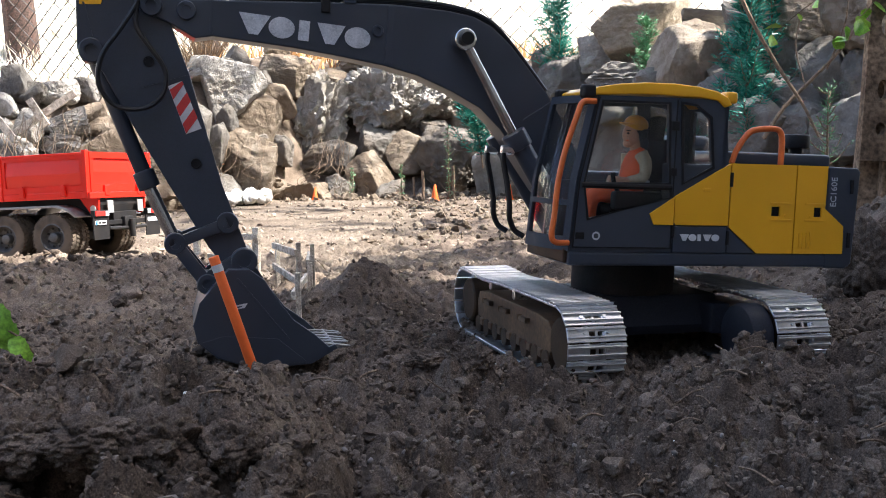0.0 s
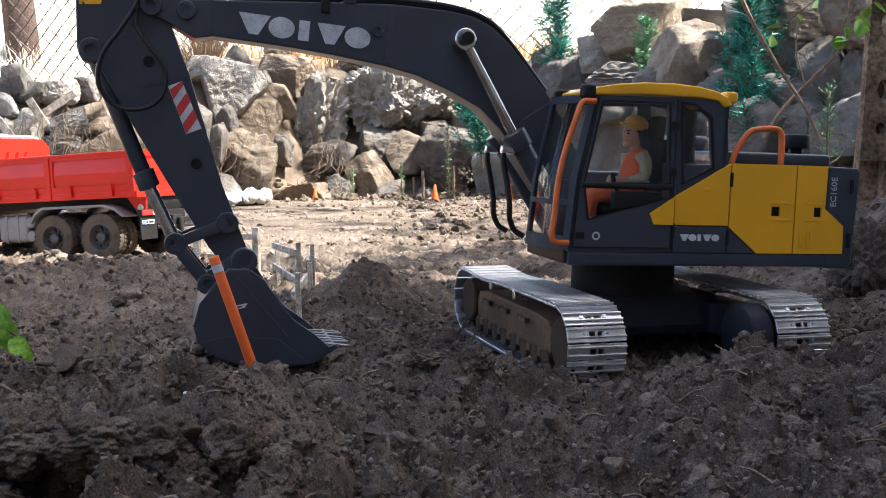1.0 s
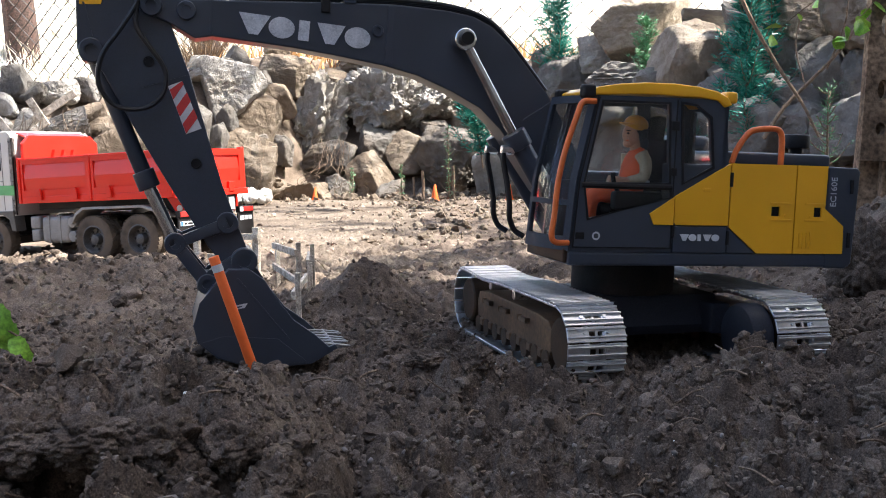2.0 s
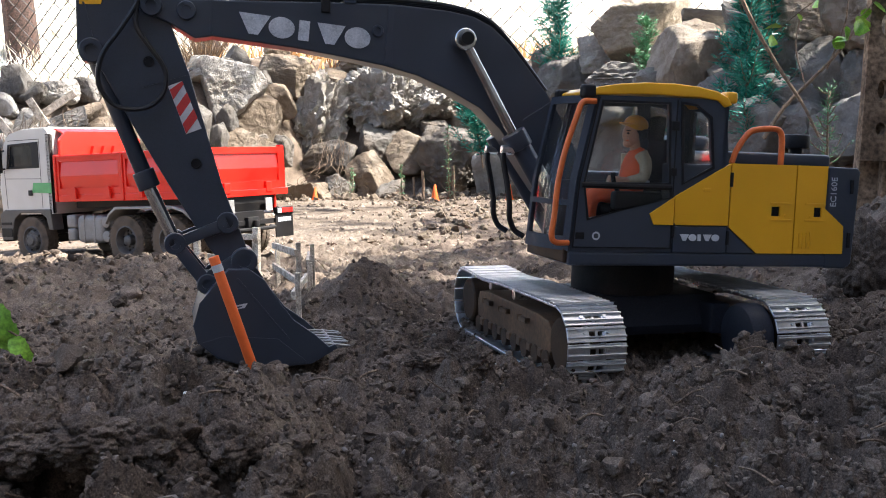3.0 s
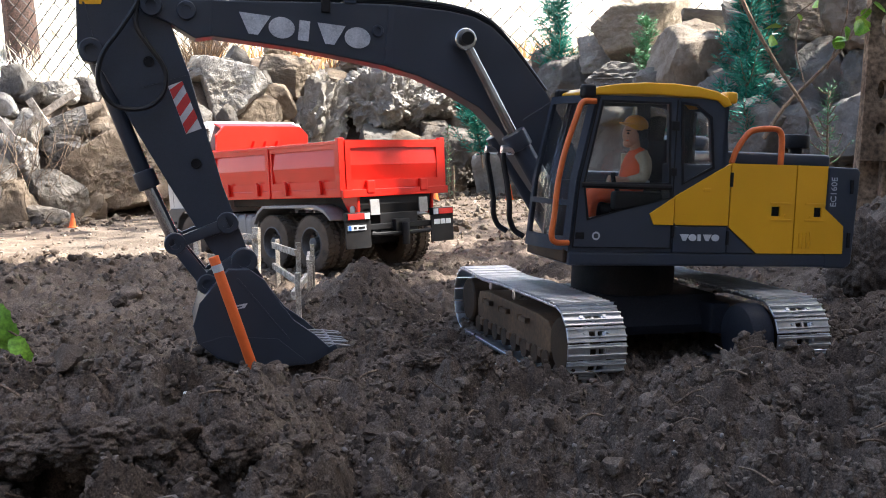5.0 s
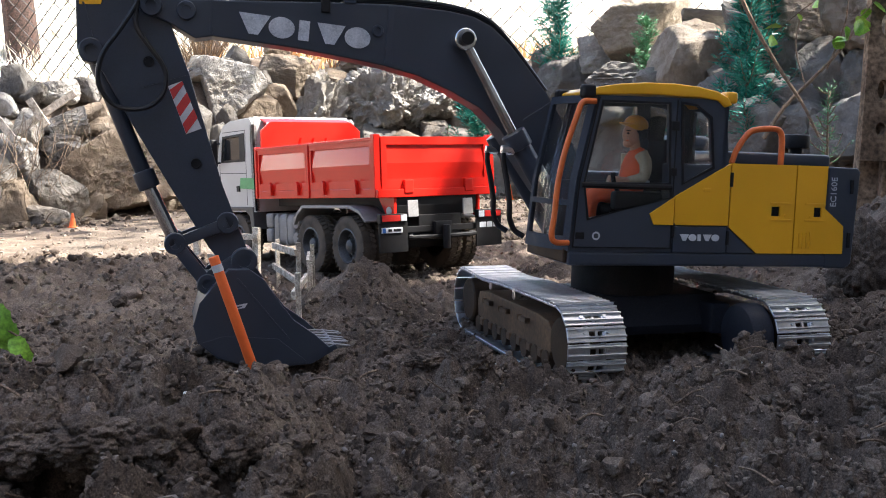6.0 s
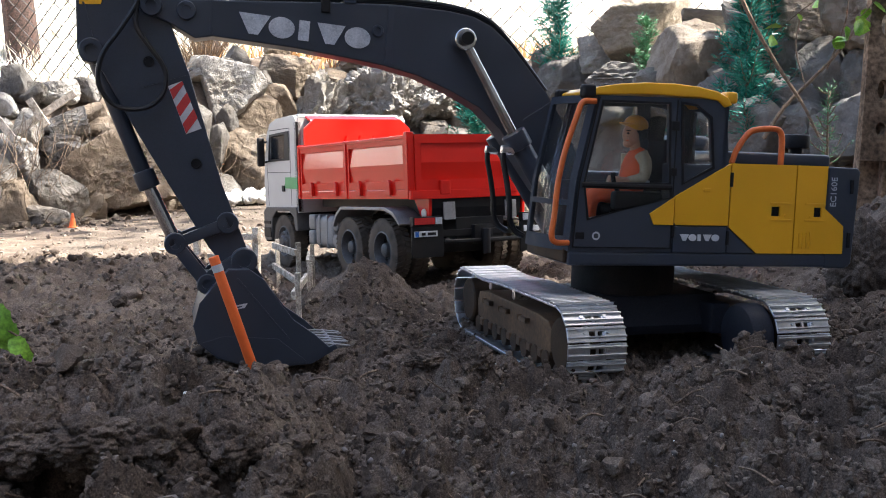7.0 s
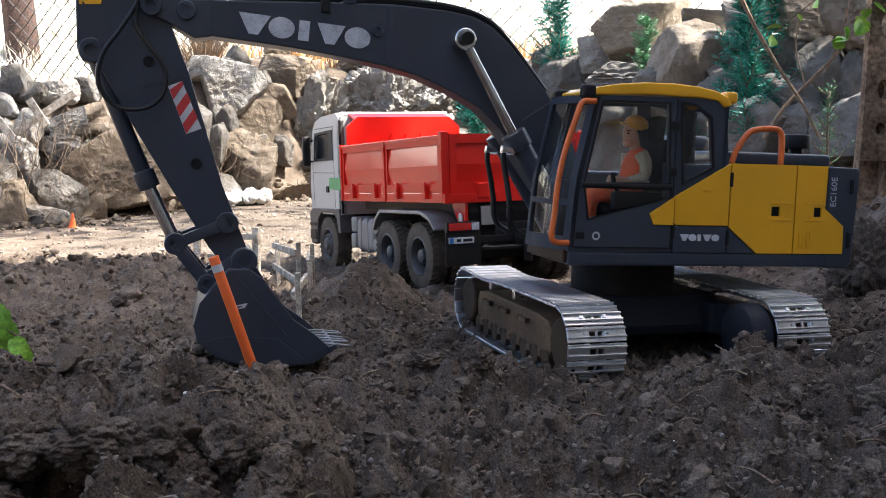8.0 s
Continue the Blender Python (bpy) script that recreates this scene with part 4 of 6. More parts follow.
    roof = plate([(7.6, 20.0), (7.55, 20.28), (6.6, 20.62), (5.0, 20.9), (3.0, 21.08), (0.5, 21.12), (-1.5, 20.98), (-3.0, 20.7), (-3.9, 20.3), (-4.3, 19.7), (-3.7, 19.5), (-3.1, 20.0), (-1.7, 20.15), (3, 20.2), (6.6, 20.0)], [], yr - 0.2, yl + 0.2, 0.22, seg=3)
    part("cab_roof", roof, M_yellow, ex, "yellow cab roof with rounded edges", smooth=True)
    part("roof_lamp", box(-4.85, 7.7, 19.85, -3.9, 8.9, 20.75, 0.25, 3), M_yellow, ex, "yellow rear work lamp", smooth=True)
    part("work_lamp", join(box(6.9, 8.2, 19.7, 7.9, 9.2, 20.75, 0.25, 3)), M_black, ex, smooth=True)
    part("work_lamp", join(box(6.9, 2.8, 19.6, 7.9, 3.8, 20.6, 0.25, 3)), M_black, ex, smooth=True)
    part("grab_rail", tube([(6.9, 9.1, 19.5), (7.95, 9.2, 19.4), (8.4, 9.2, 18.3), (9.1, 9.2, 16.1), (9.6, 9.2, 13.6), (9.8, 9.2, 11.0), (9.95, 9.2, 9.6), (9.6, 9.15, 9.05), (8.5, 8.9, 9.0)], 0.22, 10), M_orange, ex, "orange tubular grab rail", smooth=True)
    part("cab_floor", box(-3.8, yr + 0.3, 8.3, 8.2, yl - 0.3, 8.7, 0), M_black, ex)
    seat = join(box(0.2, 3.4, 11.0, 3.8, 6.8, 11.8, 0.35, 3), moved(box(-0.6, -1.6, 0, 0.5, 1.6, 5.4, 0.35, 3), 0.2, 5.1, 11.6, 0, -8, 0), moved(box(-0.4, -0.9, 0, 0.4, 0.9, 2.0, 0.35, 3), 0.1, 5.1, 16.8, 0, -6, 0), box(0.5, 3.8, 8.6, 3.2, 6.4, 11.0, 0.2))
    part("driver_seat", seat, M_seat, ex, "black high-backed driver seat", smooth=True)
    part("console", join(box(0.5, 6.9, 11.5, 4.5, 7.9, 12.9, 0.3, 3), tube([(4.0, 7.3, 12.8), (4.4, 7.3, 13.6), (4.5, 7.3, 14.3)], 0.18, 8, 4)), M_black, ex, smooth=True)
    # ---- boom ----
    ya, yb = -1.8, 1.2
    boom = [(38.9, 24.7), (39.35, 25.3), (38.9, 25.9), (36.0, 25.95), (30, 26.2), (25, 26.45), (20.6, 26.6), (16.3, 26.4), (14.3, 26.1), (12.7, 25.4), (11.08, 24.05), (9.33, 22.1), (7.81, 20.3), (6.2, 17.9), (4.6, 14.5), (3.6, 11.2), (4.4, 9.8), (5.8, 10.2), (8.2, 12.6), (9.69, 14.6), (11.72, 17.35), (13.44, 18.95), (15.81, 20.15), (18.59, 21.25), (21.3, 21.87), (24.83, 22.4), (28.28, 22.84), (34.3, 23.35), (35.55, 23.1), (37.3, 24.1)]
    bo = part("boom", plate(boom, [], ya, yb, 0.12), M_grey, ex)
    for loop in ([(34.5, 23.5), (34.3, 23.5), (34.3, 26.0), (34.5, 26.0)], [(21.3, 22.1), (20.7, 22.1), (20.5, 26.4), (21.1, 26.4)], [(9.9, 18.2), (9.7, 18.1), (7.4, 19.6), (7.5, 19.8)]):
        part("weld_plate", plate(loop, [], yb, yb + 0.07, 0.02), M_grey, bo)
    for x, z, r in ((36.2, 25.1, 0.7), (21.9, 24.5, 0.45)):
        part("boom_boss", pin(x, z, yb - 0.05, yb + 0.22, r, 0.55), M_grey, bo, smooth=True)
    part("maker_mark", maker_mark(32.5, 23.75, 22.5, 23.05, yb + 0.03, 1.5), M_worn_decal, bo, "worn white maker mark drawn as plain shapes")
    for y in (-1.5, -0.8, 0.1, 0.8):
        part("pipe", tube([(33, y, 26.55), (25, y, 26.85), (20.6, y, 27.0), (16, y, 26.8), (13, y, 25.95), (11.2, y, 24.4), (9.5, y, 22.5), (7.9, y, 20.6)], 0.2, 8, 5), M_rubber, bo, smooth=True)
    part("pipe_clamp", box(23.6, -1.85, 26.4, 24.6, 1.3, 27.1, 0.1), M_grey, bo)
    part("pipe_clamp", box(25.6, 0.9, 25.6, 26.3, 1.4, 27.1, 0.1), M_black, bo)
    # boom rams, one each side
    for y, o in ((2.1, 0.0), (-3.6, -0.4)):
        part("boom_ram_rod", join(cyl((15.23 + o * 0.3, y, 24.15), (10.4 + o, y, 16.2), 0.42, seg=20), pin(15.23 + o * 0.3, 24.15, y - 0.6, y + 0.6, 0.85, 0.45)), M_rod, ex, "bare steel ram rod", smooth=True)
        cy = part("boom_ram", join(cyl((10.75 + o, y, 16.8), (4.9 + o, y, 7.9), 0.82, seg=24, w=0.08), cyl((10.95 + o, y, 17.1), (10.2 + o, y, 15.95), 1.02, seg=24, w=0.1)), M_grey, ex, smooth=True)
        part("fitting", cyl((11.95 + o, y + 0.3, 15.75), (10.9 + o, y + 0.3, 15.7), 0.36, seg=6, w=0.05), M_bolt, cy)
        part("ram_hose", tube([(11.75 + o, y + 0.3, 15.6), (11.75 + o, y + 0.3, 14.9), (11.4 + o, y + 0.3, 13.3), (11.1 + o, y + 0.3, 11.6), (11.0 + o, y + 0.2, 10.4), (10.5 + o, y, 9.4), (9.7 + o, y, 8.9)], 0.24, 8), M_rubber, cy, smooth=True)
    part("boom_pin", cyl((15.23, -3.9, 24.15), (15.23, 3.3, 24.15), 0.5, seg=20), M_black, ex, smooth=True)
    # ---- arm ----
    aa, ab = -2.1, 0.7
    arm = [(44.0, 28.5), (43.95, 25.3), (43.85, 22.0), (43.5, 21.1), (42.6, 20.9), (42.1, 20.4), (40.1, 16.84), (37.25, 12.15), (34.32, 7.54), (33.0, 6.0), (31.7, 5.7), (30.9, 6.2), (31.25, 7.0), (33.35, 12.25), (35.92, 20.54), (36.97, 23.27), (38.6, 27.5), (39.2, 30.0), (42.5, 30.5)]
    ar = part("arm", plate(arm, [], aa, ab, 0.1), M_grey, ex)
    for loop in ([(39.4, 19.3), (39.4, 19.5), (36.0, 20.65), (36.0, 20.45)], [(33.9, 8.2), (34.0, 8.4), (32.2, 9.1), (32.1, 8.9)], [(42.2, 20.6), (42.35, 20.6), (43.5, 25.3), (43.35, 25.3)]):
        part("weld_plate", plate(loop, [], ab, ab + 0.07), M_grey, ar)
    for x, z in ((38.83, 21.28), (35.35, 13.89)):
        part("arm_boss", pin(x, z, ab - 0.05, ab + 0.12, 0.4, 0.7), M_black, ar, smooth=True)
    # warning decal, red and white bars
    d0, dx, dz = Vector((37.45, 19.55)), Vector((-1.0, 0.42)), Vector((-1.35, -3.5))
    def dq(u, v):
        q = d0 + dx * u + dz * v
        return (q.x, q.y)
    part("warning_decal", plate([dq(0, 0), dq(1, 0), dq(1.12, 1), dq(0, 1)], [], ab, ab + 0.04), M_decal, ar, "white and red striped warning decal")
    for v in (0.0, 0.36, 0.71):
        lo = min(1, v + 0.2)
        part("stripe", plate([dq(0.02, v + 0.08), dq(0.02, lo + 0.08), dq(1.02 + 0.1 * lo, lo - 0.13), dq(1.02 + 0.1 * v, max(0, v - 0.13))], [], ab + 0.04, ab + 0.07), M_red_decal, ar)
    part("yellow_decal", plate([(43.7, 25.1), (43.7, 26.5), (41.9, 26.5), (42.2, 25.2)], [], ab, ab + 0.05), M_yellow, ar)
    part("boom_head_pin", pin(38.7, 25.32, yb - 0.2, yb + 0.35, 0.8, 0.5), M_grey, ex, smooth=True)
    # bucket ram and links
    ram = part("bucket_ram", join(cyl((42.87, -0.7, 21.87), (39.0, -0.7, 12.6), 0.6, seg=24, w=0.08), cyl((39.25, -0.7, 13.2), (38.7, -0.7, 11.9), 0.82, seg=24, w=0.12)), M_grey, ex, smooth=True)
    part("ram_lug", pin(42.87, 21.87, -2.3, 0.95, 0.9, 0.5), M_grey, ram, smooth=True)
    part("bucket_ram_rod", cyl((38.9, -0.7, 12.3), (36.8, -0.7, 7.85), 0.5, seg=20), M_rod, ex, "bare steel ram rod", smooth=True)
    for y in (-2.55, 1.0):
        def bar(x0, z0, x1, z1, w):
            n = Vector((z1 - z0, -(x1 - x0))).normalized() * w
            return plate([(x0 + n.x, z0 + n.y), (x1 + n.x, z1 + n.y), (x1 - n.x, z1 - n.y), (x0 - n.x, z0 - n.y)], [], y - 0.25, y + 0.25, 0.06)
        part("link", join(bar(36.8, 7.85, 32.97, 9.49, 0.42), pin(36.8, 7.85, y - 0.32, y + 0.32, 0.82, 0.5), pin(32.97, 9.49, y - 0.32, y + 0.32, 0.82, 0.5)), M_grey, ex, smooth=True)
        part("link", join(bar(36.8, 7.85, 34.41, 4.84, 0.5), pin(34.41, 4.84, y - 0.3, y + 0.3, 0.8, 0.5)), M_grey, ex, smooth=True)
    # ---- bucket ----
    side = [(32.9, 6.1), (33.8, 5.1), (35.0, 3.6), (35.45, 1.9), (35.1, 0.6), (33.6, -0.6), (31.76, -1.15), (29, -1.3), (26.6, -1.1), (24.9, -0.1), (26.4, 1.2), (28.0, 2.3), (29.3, 3.9), (30.3, 5.4), (31.4, 6.15)]
    y0, y1 = -4.3, 2.8
    bk = part("bucket", join(plate(side, [], y1 - 0.25, y1, 0.06), plate(side, [], y0, y0 + 0.25, 0.06)), M_grey, ex, "dark grey digging bucket resting on the soil")
    prof = [(31.4, 6.1), (32.9, 6.05), (33.8, 5.05), (35.0, 3.55), (35.4, 1.9), (35.05, 0.65), (33.6, -0.55), (31.76, -1.1), (29, -1.25), (26.6, -1.05), (24.9, -0.1)]
    inner = [(q[0] + (30.5 - q[0]) * 0.06, q[1] + (2.4 - q[1]) * 0.07) for q in prof]
    part("shell", plate(prof + inner[::-1], [], y0 + 0.02, y1 - 0.02), M_grey, bk, smooth=True)
    part("wear_plate", join(plate([(34.9, 0.6), (33.5, -0.5), (31.8, -1.0), (26.8, -1.0), (29.2, 0.9), (33.2, 1.1)], [], y1, y1 + 0.07, 0.03), plate([(28.3, 0.9), (28.5, 0.95), (32.4, 5.4), (32.2, 5.5)], [], y1, y1 + 0.08, 0.02)), M_grey, bk)
    part("bucket_badge", join(plate([(33.1, 3.3), (31.5, 3.6), (31.7, 3.25), (32.9, 3.05)], [[(32.8, 3.25), (31.85, 3.42), (31.9, 3.3), (32.75, 3.15)]], y1, y1 + 0.05)), M_decal, bk)
    for y in (-2.3, 1.0):
        part("ear", plate([(30.9, 6.6), (31.4, 7.4), (32.2, 7.3), (34.3, 5.9), (35.1, 4.9), (34.6, 4.0), (33.6, 4.8), (31.0, 5.8)], [], y - 0.25, y + 0.25, 0.08), M_grey, bk)
    part("bucket_pin", pin(31.7, 6.62, -2.7, 1.45, 1.0, 0.5), M_grey, bk, smooth=True)
    part("link_pin", pin(34.41, 4.84, -2.7, 1.4, 0.75, 0.5), M_grey, bk, smooth=True)
    for k in range(6):
        y = y0 + 0.55 + k * (y1 - y0 - 1.1) / 5
        t = moved(plate([(1.2, 0.32), (0.2, 0.36), (-1.0, 0.2), (-2.0, 0.02), (-1.0, -0.16), (0.2, -0.3), (1.2, -0.3)], [], -0.22, 0.22, 0.07), 25.5, y, 0.1, 0, 4 + 2 * math.sin(k * 2.0), 0)
        part("tooth", t, M_tooth, bk, "worn bare steel bucket tooth")
    part("lip", plate([(26.6, -1.0), (24.6, 0.1), (24.8, 0.4), (26.9, -0.5)], [], y0, y1, 0.05), M_grey, bk)
    # hose loops on the arm
    for y, k in ((1.5, 0.0), (-2.6, 0.5)):
        part("arm_hose", tube([(39.3 + k, y, 28.5), (39.6 + k, y, 25.7), (40.68 + k, y + 0.3, 23.6), (42.0, y + 0.5, 21.53), (42.31, y + 0.5, 19.72), (41.81, y + 0.4, 18.55), (41.03, y + 0.3, 17.9), (39.86, y + 0.2, 17.71), (38.69, y + 0.1, 18.0), (37.79, y + 0.2, 18.9), (37.56, y + 0.2, 20.17), (37.93, y + 0.2, 21.2), (38.84, y + 0.2, 22.4), (39.59, y + 0.1, 23.5), (39.72, y, 24.7), (39.4, y, 26.5), (38.6, y, 28.5)], 0.18, 8, 6), M_rubber, ex, "black rubber hose in a loop", smooth=True)
    return ex


make_excavator()


def make_driver():
    """A small plastic figure on the seat, one mesh."""
    b = [
        paint_faces(ellipsoid((1.7, 5.1, 14.3), (1.15, 1.35, 2.1), 14, (0, -8, 0)), 0),
        paint_faces(ellipsoid((1.9, 5.1, 12.2), (1.2, 1.5, 0.9), 12), 0),
        paint_faces(lathe([(1.02, 0), (1.24, 0.05), (1.24, 0.4), (1.02, 0.45)], 18, "z"), 5),
        paint_faces(tube([(2.0, 5.9, 12.1), (4.2, 6.1, 12.6), (5.6, 6.1, 12.3), (5.9, 6.1, 10.6), (5.9, 6.1, 9.1)], 0.72, 10, 5, 0.55), 0),
        paint_faces(tube([(2.0, 4.3, 12.1), (4.2, 4.1, 12.6), (5.6, 4.1, 12.3), (5.9, 4.1, 10.6), (5.9, 4.1, 9.1)], 0.72, 10, 5, 0.55), 0),
        paint_faces(tube([(1.75, 6.2, 15.8), (1.5, 6.6, 15.0), (1.75, 6.75, 14.0), (3.0, 6.8, 13.6)], 0.56, 10, 5, 0.4), 1),
        paint_faces(tube([(1.9, 4.0, 15.8), (1.9, 3.9, 14.6), (2.3, 3.85, 13.6), (3.4, 3.85, 13.4)], 0.52, 10, 5, 0.4), 1),
        paint_faces(tube([(2.9, 6.8, 13.6), (4.6, 6.7, 13.75)], 0.33, 8, 1), 2),
        paint_faces(cyl((1.75, 5.1, 16.0), (1.85, 5.1, 17.0), 0.42, seg=12), 2),
        paint_faces(ellipsoid((2.1, 5.1, 17.3), (0.76, 0.66, 0.98), 14), 2),
        paint_faces(ellipsoid((2.72, 5.1, 17.2), (0.16, 0.12, 0.18), 8), 2),
        paint_faces(ellipsoid((2.62, 5.56, 17.36), (0.12, 0.1, 0.08), 8), 3),
        paint_faces(ellipsoid((2.60, 5.56, 17.58), (0.2, 0.12, 0.05), 8), 3),
        paint_faces(ellipsoid((2.62, 5.42, 16.82), (0.14, 0.16, 0.05), 8), 0),
        paint_faces(ellipsoid((1.95, 5.74, 17.2), (0.17, 0.1, 0.24), 8), 2),
        paint_faces(ellipsoid((1.72, 5.5, 17.5), (0.42, 0.26, 0.5), 10), 3),
        paint_faces(ellipsoid((2.4, 5.1, 16.55), (0.42, 0.42, 0.3), 10), 2),
        paint_faces(ellipsoid((1.42, 5.1, 17.5), (0.62, 0.70, 0.85), 12), 3),
        paint_faces(ellipsoid((1.75, 5.1, 18.1), (0.98, 0.88, 0.72), 16, (0, -12, 0)), 4),
        paint_faces(ellipsoid((2.25, 5.1, 18.05), (0.95, 0.75, 0.12), 14, (0, -8, 0)), 4),
    ]
    bmesh.ops.transform(b[2], matrix=pose(1.75, 5.1, 13.3) @ Matrix.Diagonal((1, 1.15, 1, 1)), verts=b[2].verts)
    bm = join(*b)
    part("driver_doll", bm, [M_vest, M_shirt, M_skin, M_hair, M_hat, M_decal], None, "", True, MU)
    tagged(bpy.data.objects["driver_doll"], "small plastic driver doll in orange vest and helmet", "doll")


make_driver()


# ---- tipper truck ----
# seconds, x, y, heading, pitch, roll, height
TRUCK_PATH = [(0.0, -66.16, 180.49, 163.61, 1.83, 1.28, -0.60), (0.5, -60.92, 179.32, 161.88, 2.00, 0.99, -0.54), (1.0, -56.82, 178.17, 160.18, 2.19, 0.59, -0.43), (1.5, -51.63, 176.05, 157.67, 2.18, 0.31, -0.38), (1.7, -49.75, 175.05, 156.60, 2.10, 0.22, -0.36), (2.8, -43.45, 167.70, 150.70, 1.19, -0.20, -0.13), (3.0, -40.45, 166.40, 149.30, 1.19, -0.22, -0.11), (3.5, -32.46, 164.28, 145.61, 1.18, -0.30, -0.04), (4.0, -25.64, 160.12, 141.40, 1.43, -0.14, 0.05), (4.5, -19.08, 155.83, 137.02, 1.74, -0.11, 0.15)]
TRUCK_PATH += [(4.7, -17.03, 154.07, 135.50, 1.75, -0.09, 0.12), (5.8, -9.00, 144.67, 128.28, 1.53, 0.33, 0.29), (6.0, -7.76, 143.11, 126.96, 1.51, 0.40, 0.33), (6.5, -5.31, 139.62, 123.55, 1.52, 0.49, 0.42), (7.0, -1.86, 135.59, 120.95, 1.47, 0.30, 0.38), (7.5, 0.86, 131.65, 118.52, 1.34, 0.02, 0.28), (8.0, 3.58, 128.12, 115.62, 1.27, -0.20, 0.28)]


def truck_at(t):
    """The truck's pose: forward x, left y, origin on the ground between the rear axles."""
    tt = [r[0] for r in TRUCK_PATH]
    if t in tt:
        r = TRUCK_PATH[tt.index(t)]
    else:
        r = [np.interp(t, tt, [q[k] for q in TRUCK_PATH]) for k in range(7)]
    return cm(r[1], r[2], r[6], r[5], r[4], r[3])


def tyre_bm(r, w):
    prof = [(r * 0.56, -w / 2 + 0.1), (r * 0.66, -w / 2), (r * 0.86, -w / 2 - 0.02), (r * 0.95, -w / 2 + 0.12), (r * 0.97, -w / 2 + 0.35), (r * 0.97, w / 2 - 0.35), (r * 0.95, w / 2 - 0.12), (r * 0.86, w / 2 + 0.02), (r * 0.66, w / 2), (r * 0.56, w / 2 - 0.1)]
    t = lathe(prof, 48, caps=False)
    lugs = []
    for k in range(36):
        for y, off in ((-w * 0.27, 0), (w * 0.27, 5)):
            a = k * 10 + off
            lug = box(-0.22, -w * 0.2, 0, 0.22, w * 0.2, 0.22, 0)
            bmesh.ops.transform(lug, matrix=pose(0, 0, 0, 0, a, 0) @ pose(0, y, r * 0.95, 0, 0, 20 if y > 0 else -20), verts=lug.verts)
            lugs.append(lug)
    return join(t, *lugs)


def make_wheel(truck, x, y, r, wide, rear):
    """A tyre with rim, hub and nuts; outer face towards +y."""
    w = part("wheel", tyre_bm(r, wide), M_tyre, truck, "dusty black truck tyre on a grey rim", smooth=True)
    if rear:
        rim = lathe([(r * 0.60, wide / 2 - 0.05), (r * 0.55, wide / 2 + 0.02), (r * 0.52, wide / 2 - 0.2), (r * 0.47, -0.1), (r * 0.3, -0.3), (r * 0.22, -0.2), (r * 0.2, 0.75), (r * 0.15, 0.9), (0.05, 0.92)], 32, caps=False)
    else:
        rim = lathe([(r * 0.60, wide / 2 - 0.05), (r * 0.55, wide / 2 + 0.02), (r * 0.52, wide / 2 - 0.15), (r * 0.46, wide / 2 - 0.5), (r * 0.36, wide / 2 + 0.05), (r * 0.24, wide / 2 + 0.1), (r * 0.18, wide / 2 + 0.4), (0.05, wide / 2 + 0.42)], 32, caps=False)
    part("rim", rim, M_rim, w, "grey dusty wheel rim", smooth=True)
    nuts = [cyl((r * 0.31 * math.cos(k * math.pi / 5), wide / 2 - 0.05 if not rear else -0.35, r * 0.31 * math.sin(k * math.pi / 5)), (r * 0.31 * math.cos(k * math.pi / 5), wide / 2 + 0.22 if not rear else 0.05, r * 0.31 * math.sin(k * math.pi / 5)), 0.16, seg=6) for k in range(10)]
    # solid black discs stand in for the shade inside the rim holes
    for k in range(8):
        a = (k + 0.5) * math.pi / 4
        c = (r * 0.41 * math.cos(a), -0.15 if rear else wide / 2 - 0.25, r * 0.41 * math.sin(a))
        part("hand_hole_disc", cyl(c, (c[0], c[1] + 0.14, c[2]), 0.22, seg=10), M_black, w)
    part("wheel_nuts", join(*nuts), M_rim, w)
    if rear:
        part("inner_tyre", moved(tyre_bm(r, wide), 0, -wide - 0.5, 0), M_tyre, w, smooth=True)
    w["spot"] = (x, y, r)
    return w


